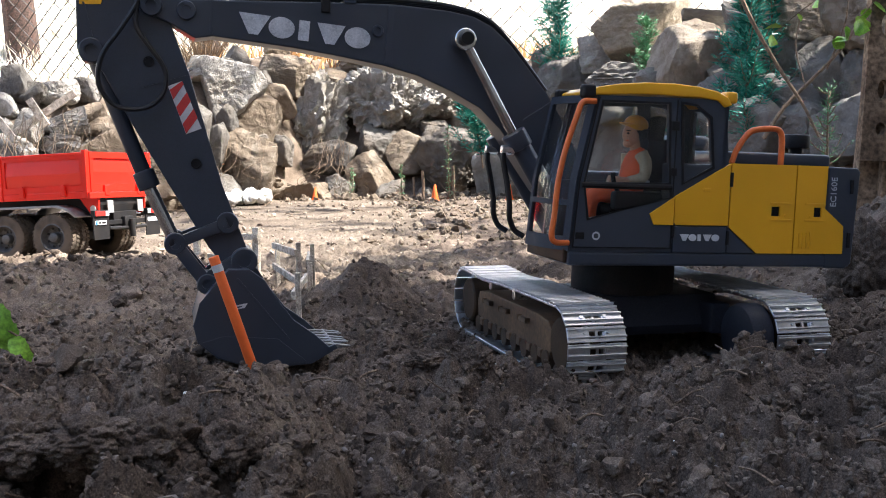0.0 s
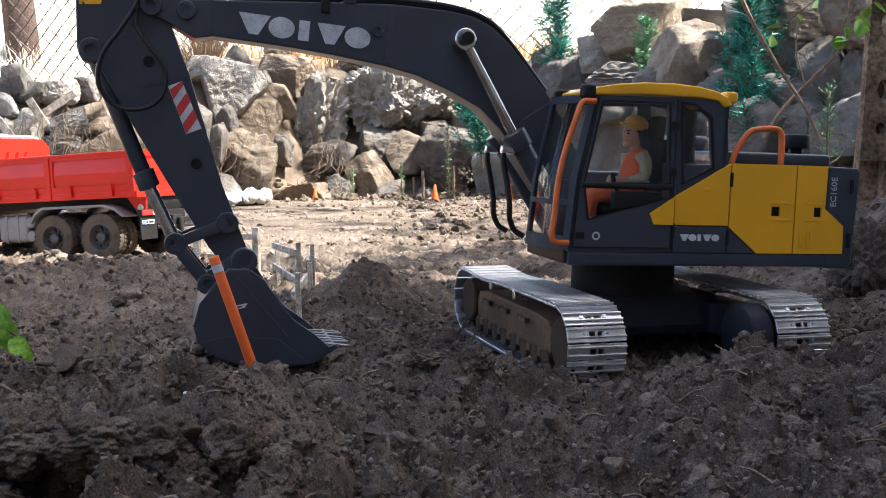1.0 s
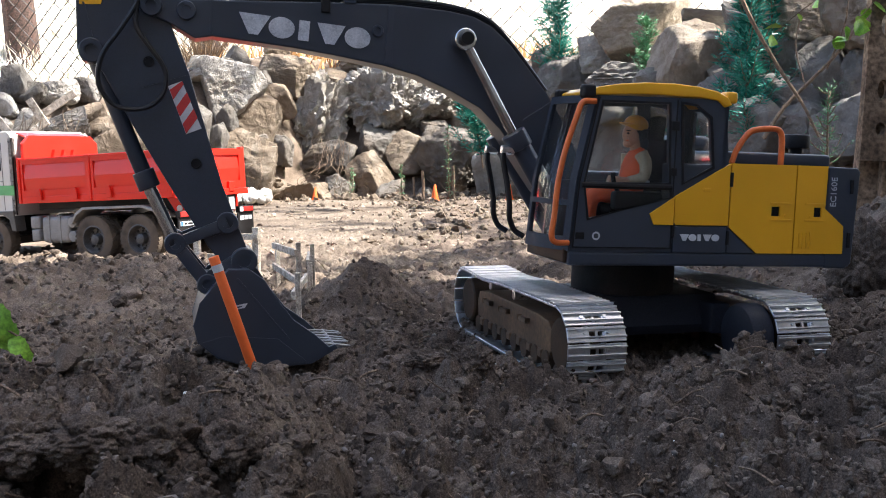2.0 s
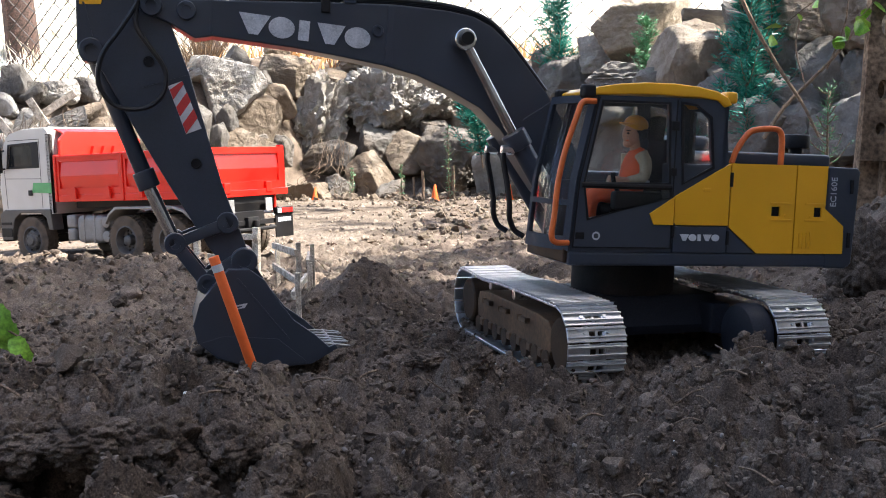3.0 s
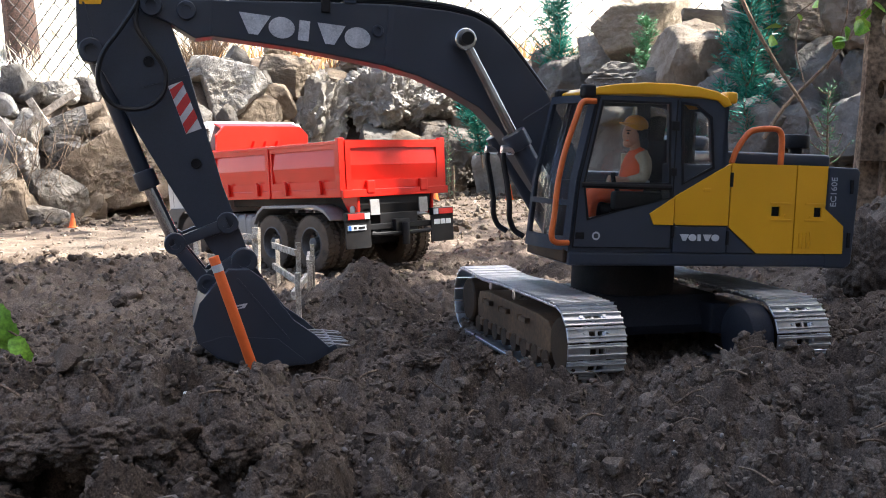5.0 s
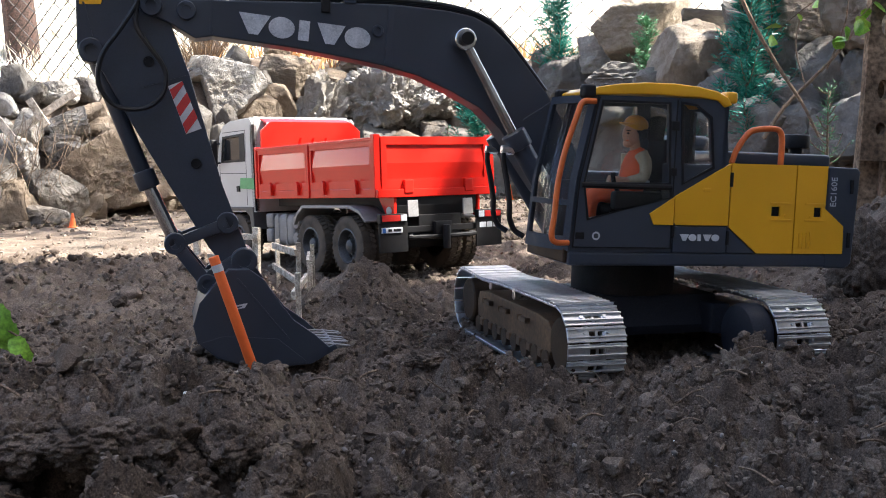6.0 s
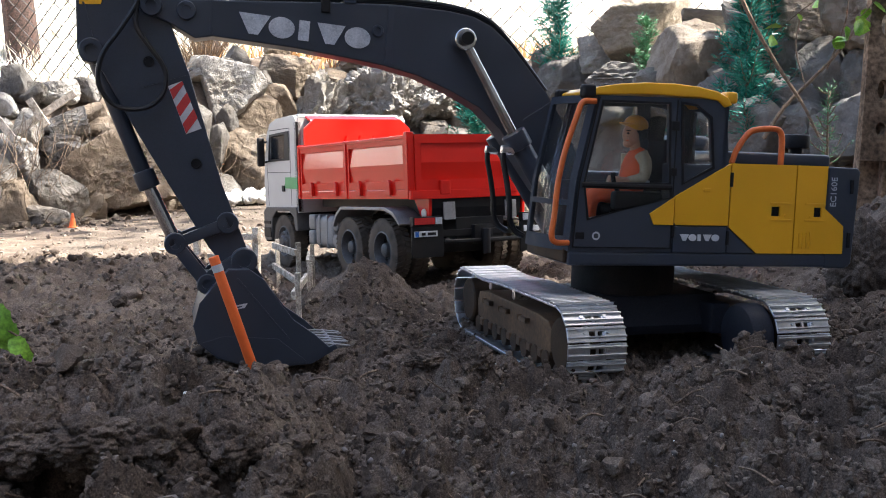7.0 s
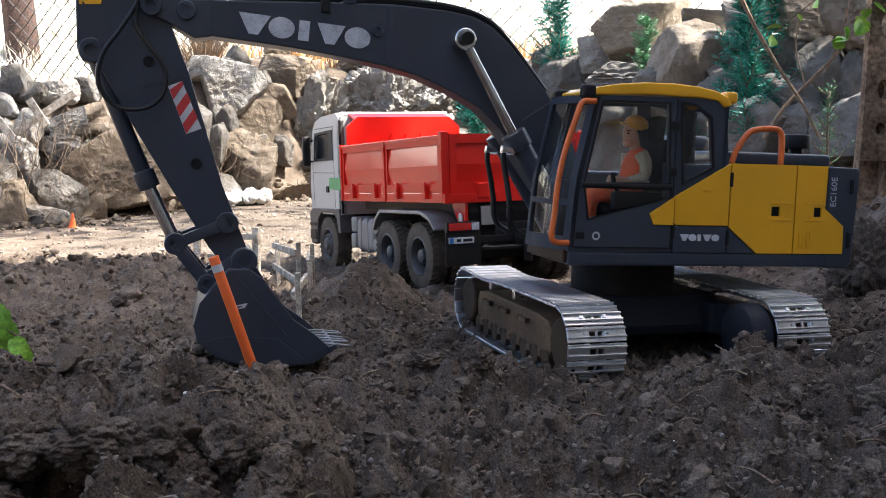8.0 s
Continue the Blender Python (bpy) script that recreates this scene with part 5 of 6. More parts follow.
def make_truck():
    tr = thing("tipper_truck", "red and white model tipper truck reversing over the yard", "truck", truck_at(0.0))
    W = 9.4
    # chassis
    part("chassis", join(box(-12.4, -3.4, 5.2, 31, -2.4, 7.6, 0.1), box(-12.4, 2.4, 5.2, 31, 3.4, 7.6, 0.1), box(-12.6, -3.4, 5.0, -11.6, 3.4, 7.8, 0.1), box(-6.5, -6, 3.2, 6.5, 6, 4.6, 0.2), box(26, -7, 3.2, 28, 7, 4.6, 0.2)), M_black, tr)
    part("subframe", join(plate([(-11.8, 7.7), (-9.6, 7.7), (-7.0, 9.0), (19, 9.0), (19, 10.2), (-12.1, 10.2), (-12.1, 9.0)], [], -6.4, 6.4, 0.12)), M_black, tr)
    for y in (-6.9, 6.5):
        part("tip_bracket", plate([(-12.3, 10.2), (-8.6, 10.2), (-9.8, 8.6), (-10.6, 7.5), (-11.5, 7.3), (-12.2, 8.0)], [], y, y + 0.4, 0.1), M_red, tr)
    part("pivot_cap", join(moved(lathe([(0.02, 6.9), (0.5, 6.9), (0.55, 6.95), (0.55, 7.05), (0.45, 7.1), (0.02, 7.1)], 20), -11.2, 0, 8.4)), M_white, tr, smooth=True)
    # bed: floor, sides in two panels with posts, tailgate, raised headboard
    bed = part("bed_floor", box(-12.1, -W, 10.15, 20.2, W, 11.3, 0.12), M_red, tr)
    for s in (1, -1):
        yo, yi = s * W, s * (W - 0.7)
        a, b = min(yo, yi), max(yo, yi)
        for x0, x1 in ((-11.3, 4.3), (4.9, 19.6)):
            frame_ = plate([(x0, 11.3), (x1, 11.3), (x1, 17.5), (x0, 17.5)], [[(x0 + 0.55, 12.3), (x1 - 0.55, 12.3), (x1 - 0.55, 16.6), (x0 + 0.55, 16.6)]], a, b, 0.0)
            sd = part("side_board", frame_, M_red, tr, "red drop side with framed panel")
            part("panel", plate([(s * (W - 0.55), 12.1), (s * (W - 0.35), 12.1), (s * (W - 0.08), 14.3), (s * (W - 0.36), 16.8), (s * (W - 0.55), 16.8)], [], x0 + 0.4, x1 - 0.4, 0.03, "x"), M_red, sd)
            part("lip", box(x0, min(s * (W - 0.6), s * (W + 0.12)), 17.2, x1, max(s * (W - 0.6), s * (W + 0.12)), 17.65, 0.08), M_red, sd)
        for x, z1 in ((-12.1, 18.0), (4.3, 17.7), (19.6, 17.8)):
            part("bed_post", box(x, min(s * (W - 0.8), s * (W + 0.18)), 10.2, x + (0.8 if x < 0 else 0.6), max(s * (W - 0.8), s * (W + 0.18)), z1, 0.1), M_red, tr)
        for x in (-7.6, 0.4, 7.5, 15.3):
            part("side_hinge", plate([(x - 0.5, 10.6), (x + 0.5, 10.6), (x + 0.4, 12.0), (x + 0.15, 12.5), (x - 0.15, 12.5), (x - 0.4, 12.0)], [], min(s * W, s * (W + 0.45)), max(s * W, s * (W + 0.45)), 0.1), M_red, tr)
    gate = plate([(-8.6, 11.2), (8.6, 11.2), (8.6, 17.7), (-8.6, 17.7)], [[(-7.8, 12.4), (7.8, 12.4), (7.8, 16.7), (-7.8, 16.7)]], -12.25, -11.7, 0, "x")
    tg = part("tailgate", gate, M_red, tr, "red glossy tailgate with sunk panel")
    part("panel", plate([(-11.75, 12.2), (-11.95, 12.2), (-12.2, 14.4), (-11.92, 16.9), (-11.75, 16.9)], [], -8.0, 8.0, 0.03), M_red, tg)
    for y in (-4.8, 4.8):
        part("gate_hinge", box(-12.75, y - 0.7, 10.6, -12.1, y + 0.7, 12.3, 0.15), M_red, tg)
    part("sill", box(-12.6, -9.5, 10.1, -12.0, 9.5, 11.15, 0.1), M_red, tr)
    hb = part("headboard", join(plate([(-8.6, 11.2), (8.6, 11.2), (8.6, 20.2), (7.0, 21.6), (-7.0, 21.6), (-8.6, 20.2)], [], 19.4, 20.0, 0.06, "x")), M_red, tr, "red raised headboard sheltering the cab")
    part("canopy", plate([(19.5, 20.6), (20.0, 21.5), (22.0, 22.2), (22.0, 22.0), (20.2, 21.2), (19.9, 20.4)], [], -7.4, 7.4, 0.04), M_red, hb)
    for y in (-2.2, 0.0, 2.2):
        part("fin", plate([(y - 0.95, 16.6), (y + 0.95, 16.6), (y, 19.2)], [], 18.7, 19.38, 0.04, "x"), M_red, hb)
    # cab
    cs = [(34.2, 8.2), (34.6, 12.8), (34.0, 16.4), (32.9, 20.2), (31.6, 21.6), (29.0, 22.2), (22.4, 22.25), (21.7, 21.6), (21.6, 8.2)]
    win = [(31.6, 19.7), (25.2, 19.9), (25.2, 16.1), (32.3, 16.1)]
    ca = part("cab", join(plate(cs, [win], 8.6, 9.0), plate(cs, [win], -9.0, -8.6), box(21.6, -8.7, 8.2, 22.0, 8.7, 21.9, 0.05), plate([(29.0, 22.15), (31.6, 21.55), (32.9, 20.2), (32.6, 20.0), (31.3, 21.2), (29.0, 21.8), (22.4, 21.8), (22.4, 22.2)], [], -8.7, 8.7, 0.0), plate([(34.2, 8.2), (34.6, 12.8), (34.2, 15.6), (33.9, 15.6), (34.2, 12.8), (33.9, 8.2)], [], -8.7, 8.7)), M_white, tr, "white sleeper cab with green side stripe")
    part("cab_interior", box(22.0, -8.4, 8.3, 33.5, 8.4, 14.5, 0.3), M_black, ca)
    part("cab_seat", join(box(24.0, 3, 14, 26, 7.5, 19, 0.5, 3), box(24.0, -7.5, 14, 26, -3, 19, 0.5, 3)), M_black, ca)
    part("roof_cap", plate([(31.2, 21.7), (29.0, 22.4), (22.6, 22.5), (22.3, 22.1), (29, 22.1)], [], -8.2, 8.2, 0.1), M_white, ca)
    for s in (1, -1):
        a, b = min(s * 8.75, s * 8.8), max(s * 8.75, s * 8.8)
        # opaque dark pane stands in for the unlit cab behind it
        part("side_window", plate(win, [], a, b), M_shade_pane, ca)
        a, b = min(s * 9.0, s * 9.08), max(s * 9.0, s * 9.08)
        part("window_trim", plate([(31.9, 19.95), (24.3, 20.15), (24.3, 15.85), (32.6, 15.85)], [[(31.5, 19.6), (26.0, 19.75), (26.0, 16.2), (32.1, 16.2)]], a, b), M_black, ca)
        for loop in ([(24.0, 9.2), (24.1, 9.2), (24.1, 20.6), (24.0, 20.6)], [(24.0, 20.5), (31.9, 20.5), (31.9, 20.6), (24.0, 20.6)], [(32.9, 9.2), (33.0, 9.2), (33.3, 15.6), (33.2, 15.6)], [(24.0, 14.0), (33.1, 14.2), (33.1, 14.28), (24.0, 14.08)]):
            part("door_seam", plate(loop, [], min(s * 8.95, s * 9.02), max(s * 8.95, s * 9.02)), M_black, ca)
        part("side_stripe", plate([(26.4, 11.8), (21.6, 11.6), (21.6, 13.3), (26.0, 13.4)], [], a, b), M_green, ca)
        part("door_handle", box(26.3, a, 11.3, 27.2, b + 0.15 if s > 0 else b, 12.2, 0.05), M_black, ca)
        part("side_vent", plate([(22.4, 8.3), (21.6, 8.3), (21.6, 21.3), (22.4, 21.3)], [], min(s * 9.0, s * 8.2), max(s * 9.0, s * 8.2), 0.05), M_black, ca)
        part("mirror", join(box(32.9, min(s * 9.4, s * 10.5), 15.2, 33.6, max(s * 9.4, s * 10.5), 19.6, 0.3, 3), tube([(33.0, s * 8.8, 19.0), (33.2, s * 9.8, 18.8)], 0.15, 6, 1), tube([(33.0, s * 8.8, 15.9), (33.2, s * 9.8, 15.9)], 0.15, 6, 1)), M_black, ca, smooth=True)
        arch = [(34.6, 3.9), (34.8, 8.3), (33.6, 9.0), (22.0, 9.0), (21.6, 5.6), (22.6, 5.6), (23.1, 7.6), (24.6, 8.4), (29.6, 8.4), (31.2, 7.4), (31.8, 5.4), (31.9, 3.9)]
        part("wheel_arch", plate(arch, [], min(s * 7.0, s * 9.25), max(s * 7.0, s * 9.25), 0.15), M_step, tr, "dark grey plastic wheel arch and step")
        part("step", join(box(31.9, min(s * 8, s * 9.35), 6.4, 34.6, max(s * 8, s * 9.35), 6.9, 0.08), box(31.9, min(s * 8, s * 9.35), 4.4, 34.6, max(s * 8, s * 9.35), 5.9, 0.1)), M_black, tr)
        # tank and boxes between the axles
        part("fuel_tank", join(box(10.0, min(s * 5.2, s * 9.0), 3.5, 16.2, max(s * 5.2, s * 9.0), 7.9, 0.9, 4), box(11.8, min(s * 5.1, s * 9.1), 3.4, 12.2, max(s * 5.1, s * 9.1), 8.0, 0.15), box(14.2, min(s * 5.1, s * 9.1), 3.4, 14.6, max(s * 5.1, s * 9.1), 8.0, 0.15)), M_tank, tr, smooth=True)
        part("air_box", join(box(16.8, min(s * 5.4, s * 8.9), 3.8, 18.6, max(s * 5.4, s * 8.9), 5.8, 0.35, 3), box(16.8, min(s * 5.4, s * 8.7), 5.9, 18.9, max(s * 5.4, s * 8.7), 8.0, 0.35, 3)), M_tank, tr, smooth=True)
        for z in (4.5, 6.8):
            part("air_tank", cyl((9.4, s * 6.5, z), (9.4, s * 9.0, z), 0.9, seg=20, w=0.15), M_tank, tr, smooth=True)
        # mudguard over the bogie
        mg = [(9.2, 6.6), (8.2, 8.2), (6.6, 9.2), (-5.8, 9.2), (-8.0, 8.6), (-9.6, 7.2), (-9.4, 7.0), (-7.8, 8.2), (-5.6, 8.8), (6.4, 8.8), (7.9, 7.9), (8.9, 6.5)]
        part("mudguard", plate(mg, [], min(s * 4.0, s * 9.5), max(s * 4.0, s * 9.5), 0.08), M_arch, tr, "grey dusty mudguard over twin axles", smooth=True)
        # rear lamps and flap
        rl = part("rear_lamp", box(-13.3, min(s * 5.7, s * 9.7), 7.0, -12.5, max(s * 5.7, s * 9.7), 8.1, 0.1), M_black, tr)
        part("lens", join(box(-13.4, min(s * 6.8, s * 9.5), 7.15, -13.25, max(s * 6.8, s * 9.5), 7.95, 0.05)), M_lamp_red, rl, "red lamp lens")
        part("clear_lens", box(-13.4, min(s * 5.8, s * 6.7), 7.15, -13.25, max(s * 5.8, s * 6.7), 7.95, 0.05), M_lamp_clear, rl)
        fl = part("mud_flap", box(-13.1, min(s * 5.5, s * 9.8), 3.3, -12.9, max(s * 5.5, s * 9.8), 7.0, 0.05), M_black, tr)
        part("lamp_bracket", plate([(-12.9, 7.6), (-12.7, 7.6), (-12.6, 9.7), (-12.8, 9.7)], [], min(s * 3.6, s * 5.2), max(s * 3.6, s * 5.2), 0.06), M_arch, tr, "silver bracket above the mud flap")
        if s > 0:
            pl = part("number_plate", box(-13.25, 6.4, 5.72, -13.12, 9.5, 6.4, 0.03), M_decal, tr, "white number plate with blue end and unreadable bars")
            for y0, y1 in ((8.05, 8.55), (6.65, 7.75)):
                part("bar", box(-13.3, y0, 5.9, -13.24, y1, 6.22, 0), M_black, pl)
            part("blue_end", box(-13.3, 8.95, 5.75, -13.24, 9.4, 6.37, 0), mat("blue", (0.03, 0.15, 0.5), 0.5), pl)
        else:
            for y0, y1 in ((-7.15, -6.05), (-8.2, -7.3), (-9.3, -8.35)):
                part("flap_mark", box(-13.14, y0, 5.75, -13.08, y1, 6.45, 0.02), M_decal, fl, "white maker mark drawn as a plain block")
    part("hitch", join(box(-13.4, -1.3, 4.6, -12.4, 1.3, 6.9, 0.2), cyl((-13.9, 0, 3.4), (-13.9, 0, 6.4), 0.5, seg=16, w=0.1), tube([(-12.6, -4.6, 5.2), (-13.2, -4.6, 5.0), (-13.2, 4.6, 5.0), (-12.6, 4.6, 5.2)], 0.3, 8, 3)), M_black, tr, smooth=True)
    part("bumper", plate([(34.9, 3.6), (35.2, 5.0), (35.0, 8.2), (33.9, 8.2), (33.6, 3.6)], [], -9.0, 9.0, 0.25), M_black, tr)
    part("rear_beam", box(-12.8, -9.2, 5.6, -12.3, 9.2, 6.4, 0.1), M_black, tr)
    wheels = []
    for x in (4.7, -4.7):
        for s in (1, -1):
            wheels.append(make_wheel(tr, x, s * 8.3, 3.9, 2.1, True))
    for s in (1, -1):
        wheels.append(make_wheel(tr, 27.0, s * 8.1, 3.9, 2.3, False))
    return tr, wheels


TRUCK, WHEELS = make_truck()


# ---- small wooden fences, cones, marker stick ----
def rail_fence(x0, y0, x1, y1, posts, h, rails=(0.45, 0.82), label="small weathered wooden rail fence on the soil", lean=0, wide=0.55):
    L = math.hypot(x1 - x0, y1 - y0)
    a = math.degrees(math.atan2(y1 - y0, x1 - x0))
    zb = min(hz(x0, y0), hz(x1, y1), hz((x0 + x1) / 2, (y0 + y1) / 2)) - 0.4
    f = thing("rail_fence", label, "fence", cm(x0, y0, zb, lean, 0, a), "miniature rail fences")
    for k in range(posts):
        x = L * k / (posts - 1)
        hh = h * (1 + 0.08 * math.sin(k * 2.3 + x0))
        part("post", moved(box(-wide / 2, -0.25, 0, wide / 2, 0.25, hh, 0.05), x, 0, 0, 0, 2 * math.sin(k * 3.1 + x0), 0), M_wood, f)
    for r in rails:
        part("rail", moved(box(-0.9, -0.18, -0.38, L + 0.9, 0.18, 0.38, 0.05), 0, -0.42, h * r, 0, 1.2 * math.sin(r * 9 + x0), 0), M_wood, f)
    return f


def traffic_cone(x, y, h, label="small orange plastic traffic cone"):
    c = part("traffic_cone", join(lathe([(0.34 * h, 0), (0.34 * h, 0.06 * h), (0.24 * h, 0.08 * h), (0.07 * h, 0.97 * h), (0.05 * h, h), (0.01, h)], 24, "z")), M_cone, None, "", True, cm(x, y, hz(x, y) - 0.1, 3, 2, x * 7))
    return tagged(c, label, "cone", "orange cones along the wall")


def marker_stick():
    st = thing("marker_stick", "orange plastic marker stick with white band leaning on bucket", "stake")
    a, b = Vector((-13.4, 70.5, 1.9)), Vector((-15.6, 70.0, 9.3))
    d = b - a
    part("pole", cyl(a - d * 0.25, b, 0.36, seg=20, w=0.05), M_cone, st, smooth=True)
    part("band", cyl(a + d * 0.86, a + d * 0.925, 0.375, seg=20), M_decal, st, smooth=True)
    return st


rail_fence(-33.5, 141, -24.3, 134, 2, 6.6, (0.4, 0.8), "bleached wooden rail fence with broad boards", wide=1.1)
rail_fence(-21.0, 131, -16.6, 118, 2, 7.2)
rail_fence(-15.6, 123, -14.3, 112, 2, 6.8, (0.5, 0.8))
rail_fence(-14.4, 111, -13.6, 96, 2, 5.0, (0.6,), "fallen grey fence board lying against the heap")
rail_fence(-82, 300, -70.5, 292, 3, 5.4, (0.35, 0.75))
for q in ((-2.2, 316, 5.0), (-41, 334, 4.2), (-84.8, 237, 3.4), (20.5, 315, 5.0), (-70, 330, 4.0)):
    traffic_cone(*q)
marker_stick()
for x, y, h, r in ((-6, 322, 9, 0.5), (3.5, 330, 10, 0.55), (-9, 326, 7, 0.4)):
    tagged(part("stake", tube([(0, 0, -1), (0.3, 0, h * 0.5), (0.1, 0.2, h)], r, 7, 3), M_twig, None, "", True, cm(x, y, hz(x, y))), "short grey wooden stake in the ground", "stake", "stakes")


# ---- plants ----
def needles(points, count, length, spread, seed, width=0.16):
    """Many thin blades round a stem given by points."""
    rs = np.random.RandomState(seed)
    path = spline(points, 10)
    bm = bmesh.new()
    for i in range(count):
        t = rs.rand()
        c = path[min(int(t * len(path)), len(path) - 1)]
        d = Vector((rs.randn() * spread, rs.randn() * spread, rs.rand() * 0.9 + 0.1)).normalized()
        s = d.cross(Vector((rs.randn(), rs.randn(), rs.randn()))).normalized() * width
        ln = length * (0.5 + 0.7 * rs.rand()) * (1.15 - 0.6 * t)
        c = c + d * ln * rs.rand() * 0.8
        n = d.cross(s).normalized() * width * 0.4
        vs = [bm.verts.new(c - s), bm.verts.new(c + s), bm.verts.new(c + n), bm.verts.new(c + d * ln)]
        for f in ((0, 1, 3), (1, 2, 3), (2, 0, 3)):
            bm.faces.new([vs[k] for k in f])
    return bm


def tinsel_tree(x, y, z, h, r, count, material, label, seed, lean=0.0, width=0.2):
    """A model conifer: wire stem, side shoots and stiff needles in tufts."""
    rs = np.random.RandomState(seed)
    t = thing("conifer", label, "plant", cm(x, y, z), "model conifers")
    top = Vector((lean * h, 0, h))
    stem = [(0, 0, -3), (lean * h * 0.3, 0.2, h * 0.4), top]
    part("stem", tube(stem, 0.3, 6, 6, 0.12), M_twig, t)
    tufts = []
    n = max(8, int(h * 1.1))
    for k in range(n):
        f = (k + rs.rand()) / n
        a = rs.rand() * 6.28
        base = Vector((lean * h * f, 0, h * f))
        ln = r * (1.1 - 0.75 * f) * (0.55 + 0.6 * rs.rand())
        tip = base + Vector((math.cos(a) * ln, math.sin(a) * ln, ln * (0.5 + 0.6 * rs.rand())))
        mid = (base + tip) / 2 + Vector((0, 0, -0.15 * ln))
        part("shoot", tube([base, mid, tip], 0.12, 4, 3), M_twig, t)
        tufts.append(needles([base, mid, tip], int(count / n), r * 0.32, 1.0, seed * 50 + k, width))
    tufts.append(needles([(0, 0, h * 0.1), top * 0.6, top], int(count / 4), r * 0.35, 1.0, seed * 50 + 49, width))
    part("needles", join(*tufts), material, t, kind_label(material))
    return t


def kind_label(m):
    return "dark blue-green tinsel needles" if m is M_tinsel else "pale green needles"


tinsel_tree(38.5, 338, 38, 32, 10, 2600, M_tinsel, "dark green tinsel conifer between the rocks", 1)
tinsel_tree(58.5, 296, 36, 17, 5.5, 900, M_tinsel_pale, "pale green tinsel shoot between the rocks", 2)
tinsel_tree(70.5, 240, 17, 40, 10, 3600, M_tinsel, "tall dark green tinsel conifer against the rocks", 3)
tinsel_tree(77, 243, 34, 20, 5, 700, M_tinsel, "dark green tinsel conifer against the rocks", 9)
tinsel_tree(13, 325, 15, 19, 8, 1700, M_tinsel, "drooping dark green tinsel branch on the rocks", 4, lean=-0.25)
tinsel_tree(62, 262, 14, 12, 7, 900, M_tinsel, "low dark green tinsel clump behind the cab", 5)
tinsel_tree(-28.2, 330, hz(-28.2, 330), 9.5, 2.4, 150, M_tinsel_pale, "small upright green seedling at the wall foot", 6, width=0.14)
tinsel_tree(-12.8, 330, hz(-12.8, 330), 11, 2.2, 130, M_tinsel_pale, "small pale green seedling at the wall foot", 7, width=0.16)
tinsel_tree(2.2, 322, hz(2.2, 322), 22, 2.6, 240, M_tinsel_pale, "thin upright green seedling at the wall foot", 8, width=0.14)
tinsel_tree(72.5, 195, 12, 15, 4.5, 260, M_tinsel_pale, "bright green wire seedling behind the machine", 10, width=0.12)


def leaf_bm(size, seed, lobes=False):
    """A broad leaf with a folded midrib and a toothed edge, lying in x-y, stalk at the origin."""
    rs = np.random.RandomState(seed)
    bm = bmesh.new()
    n = 9
    mid, left, right = [], [], []
    for i in range(n + 1):
        f = i / n
        w = math.sin(math.pi * f ** 0.8) * 0.38 * size * (1 + (0.07 if i % 2 else -0.05)) + 0.001
        z = 0.12 * size * math.sin(f * 2.6)
        mid.append(bm.verts.new((f * size, 0, z)))
        left.append(bm.verts.new((f * size - 0.05 * size, w, z + 0.10 * w + 0.05 * rs.randn() * w)))
        right.append(bm.verts.new((f * size - 0.05 * size, -w, z + 0.10 * w + 0.05 * rs.randn() * w)))
    for i in range(n):
        bm.faces.new((mid[i], mid[i + 1], left[i + 1], left[i]))
        bm.faces.new((mid[i + 1], mid[i], right[i], right[i + 1]))
    return bm


def leafy_twig(name, label, points, leaves, size, seed, r=0.1):
    t = thing(name, label, "plant")
    part("stem", tube(points, r, 6, 6, r * 0.4), M_twig, t, smooth=True)
    rs = np.random.RandomState(seed)
    path = spline(points, 8)
    for k in range(leaves):
        q = path[int((k + 0.7) / leaves * (len(path) - 1))]
        lf = leaf_bm(size * (0.7 + 0.6 * rs.rand()), seed + k)
        part("leaf", moved(lf, q.x, q.y, q.z, rs.randn() * 30 + 30, 25 + rs.randn() * 35, rs.rand() * 360), M_leaf, t, smooth=True)
    return t


twig = thing("leafy_twig", "green serrated leaves on a stalk beside the spoil heap", "plant")
part("stem", tube([(-16.5, 33, 11.9), (-14.9, 33, 11.1), (-14.2, 32.9, 10.6), (-13.6, 32.9, 10.2), (-13.25, 33, 9.7)], 0.035, 6, 5), M_twig, twig, smooth=True)
for x, y, z, size, a, c in ((-14.9, 32.9, 11.2, 1.55, 80, 44), (-14.4, 33.05, 10.8, 1.2, 70, 70), (-13.95, 32.8, 10.15, 0.8, 80, 30), (-13.55, 33, 9.85, 0.5, 60, 70)):
    part("leaf", moved(leaf_bm(size, int(size * 40)), x, y, z, a, c, 8), M_leaf, twig, smooth=True)
leafy_twig("ivy_vine", "ivy vine with fresh green leaves on the timber", [(64, 148, 39), (60, 146, 35.5), (57.5, 146, 32.5), (56.2, 146, 29.5)], 9, 2.6, 20)
leafy_twig("ivy_vine", "thin vine with green leaves across the rocks", [(66, 160, 44), (60, 162, 40), (55, 165, 36), (52.5, 170, 33)], 6, 2.2, 40)
for k, pts in enumerate(([(53, 190, 47), (57, 190, 38.5), (62, 190, 30), (66, 190, 24), (69, 190, 18)], [(62, 200, 18), (66, 200, 24), (71, 200, 29), (77, 198, 36), (83, 196, 47)], [(66, 192, 40), (65, 191, 34), (66.5, 190, 27)], [(74, 200, 31), (76, 196, 40), (75.5, 194, 50)])):
    tagged(part("dead_branch", tube(pts, 0.42 if k < 2 else 0.2, 7, 5, 0.24 if k < 2 else 0.1), M_twig, None, "", True), "bare grey-brown dead branch leaning on the rocks", "branch", "dead branches")

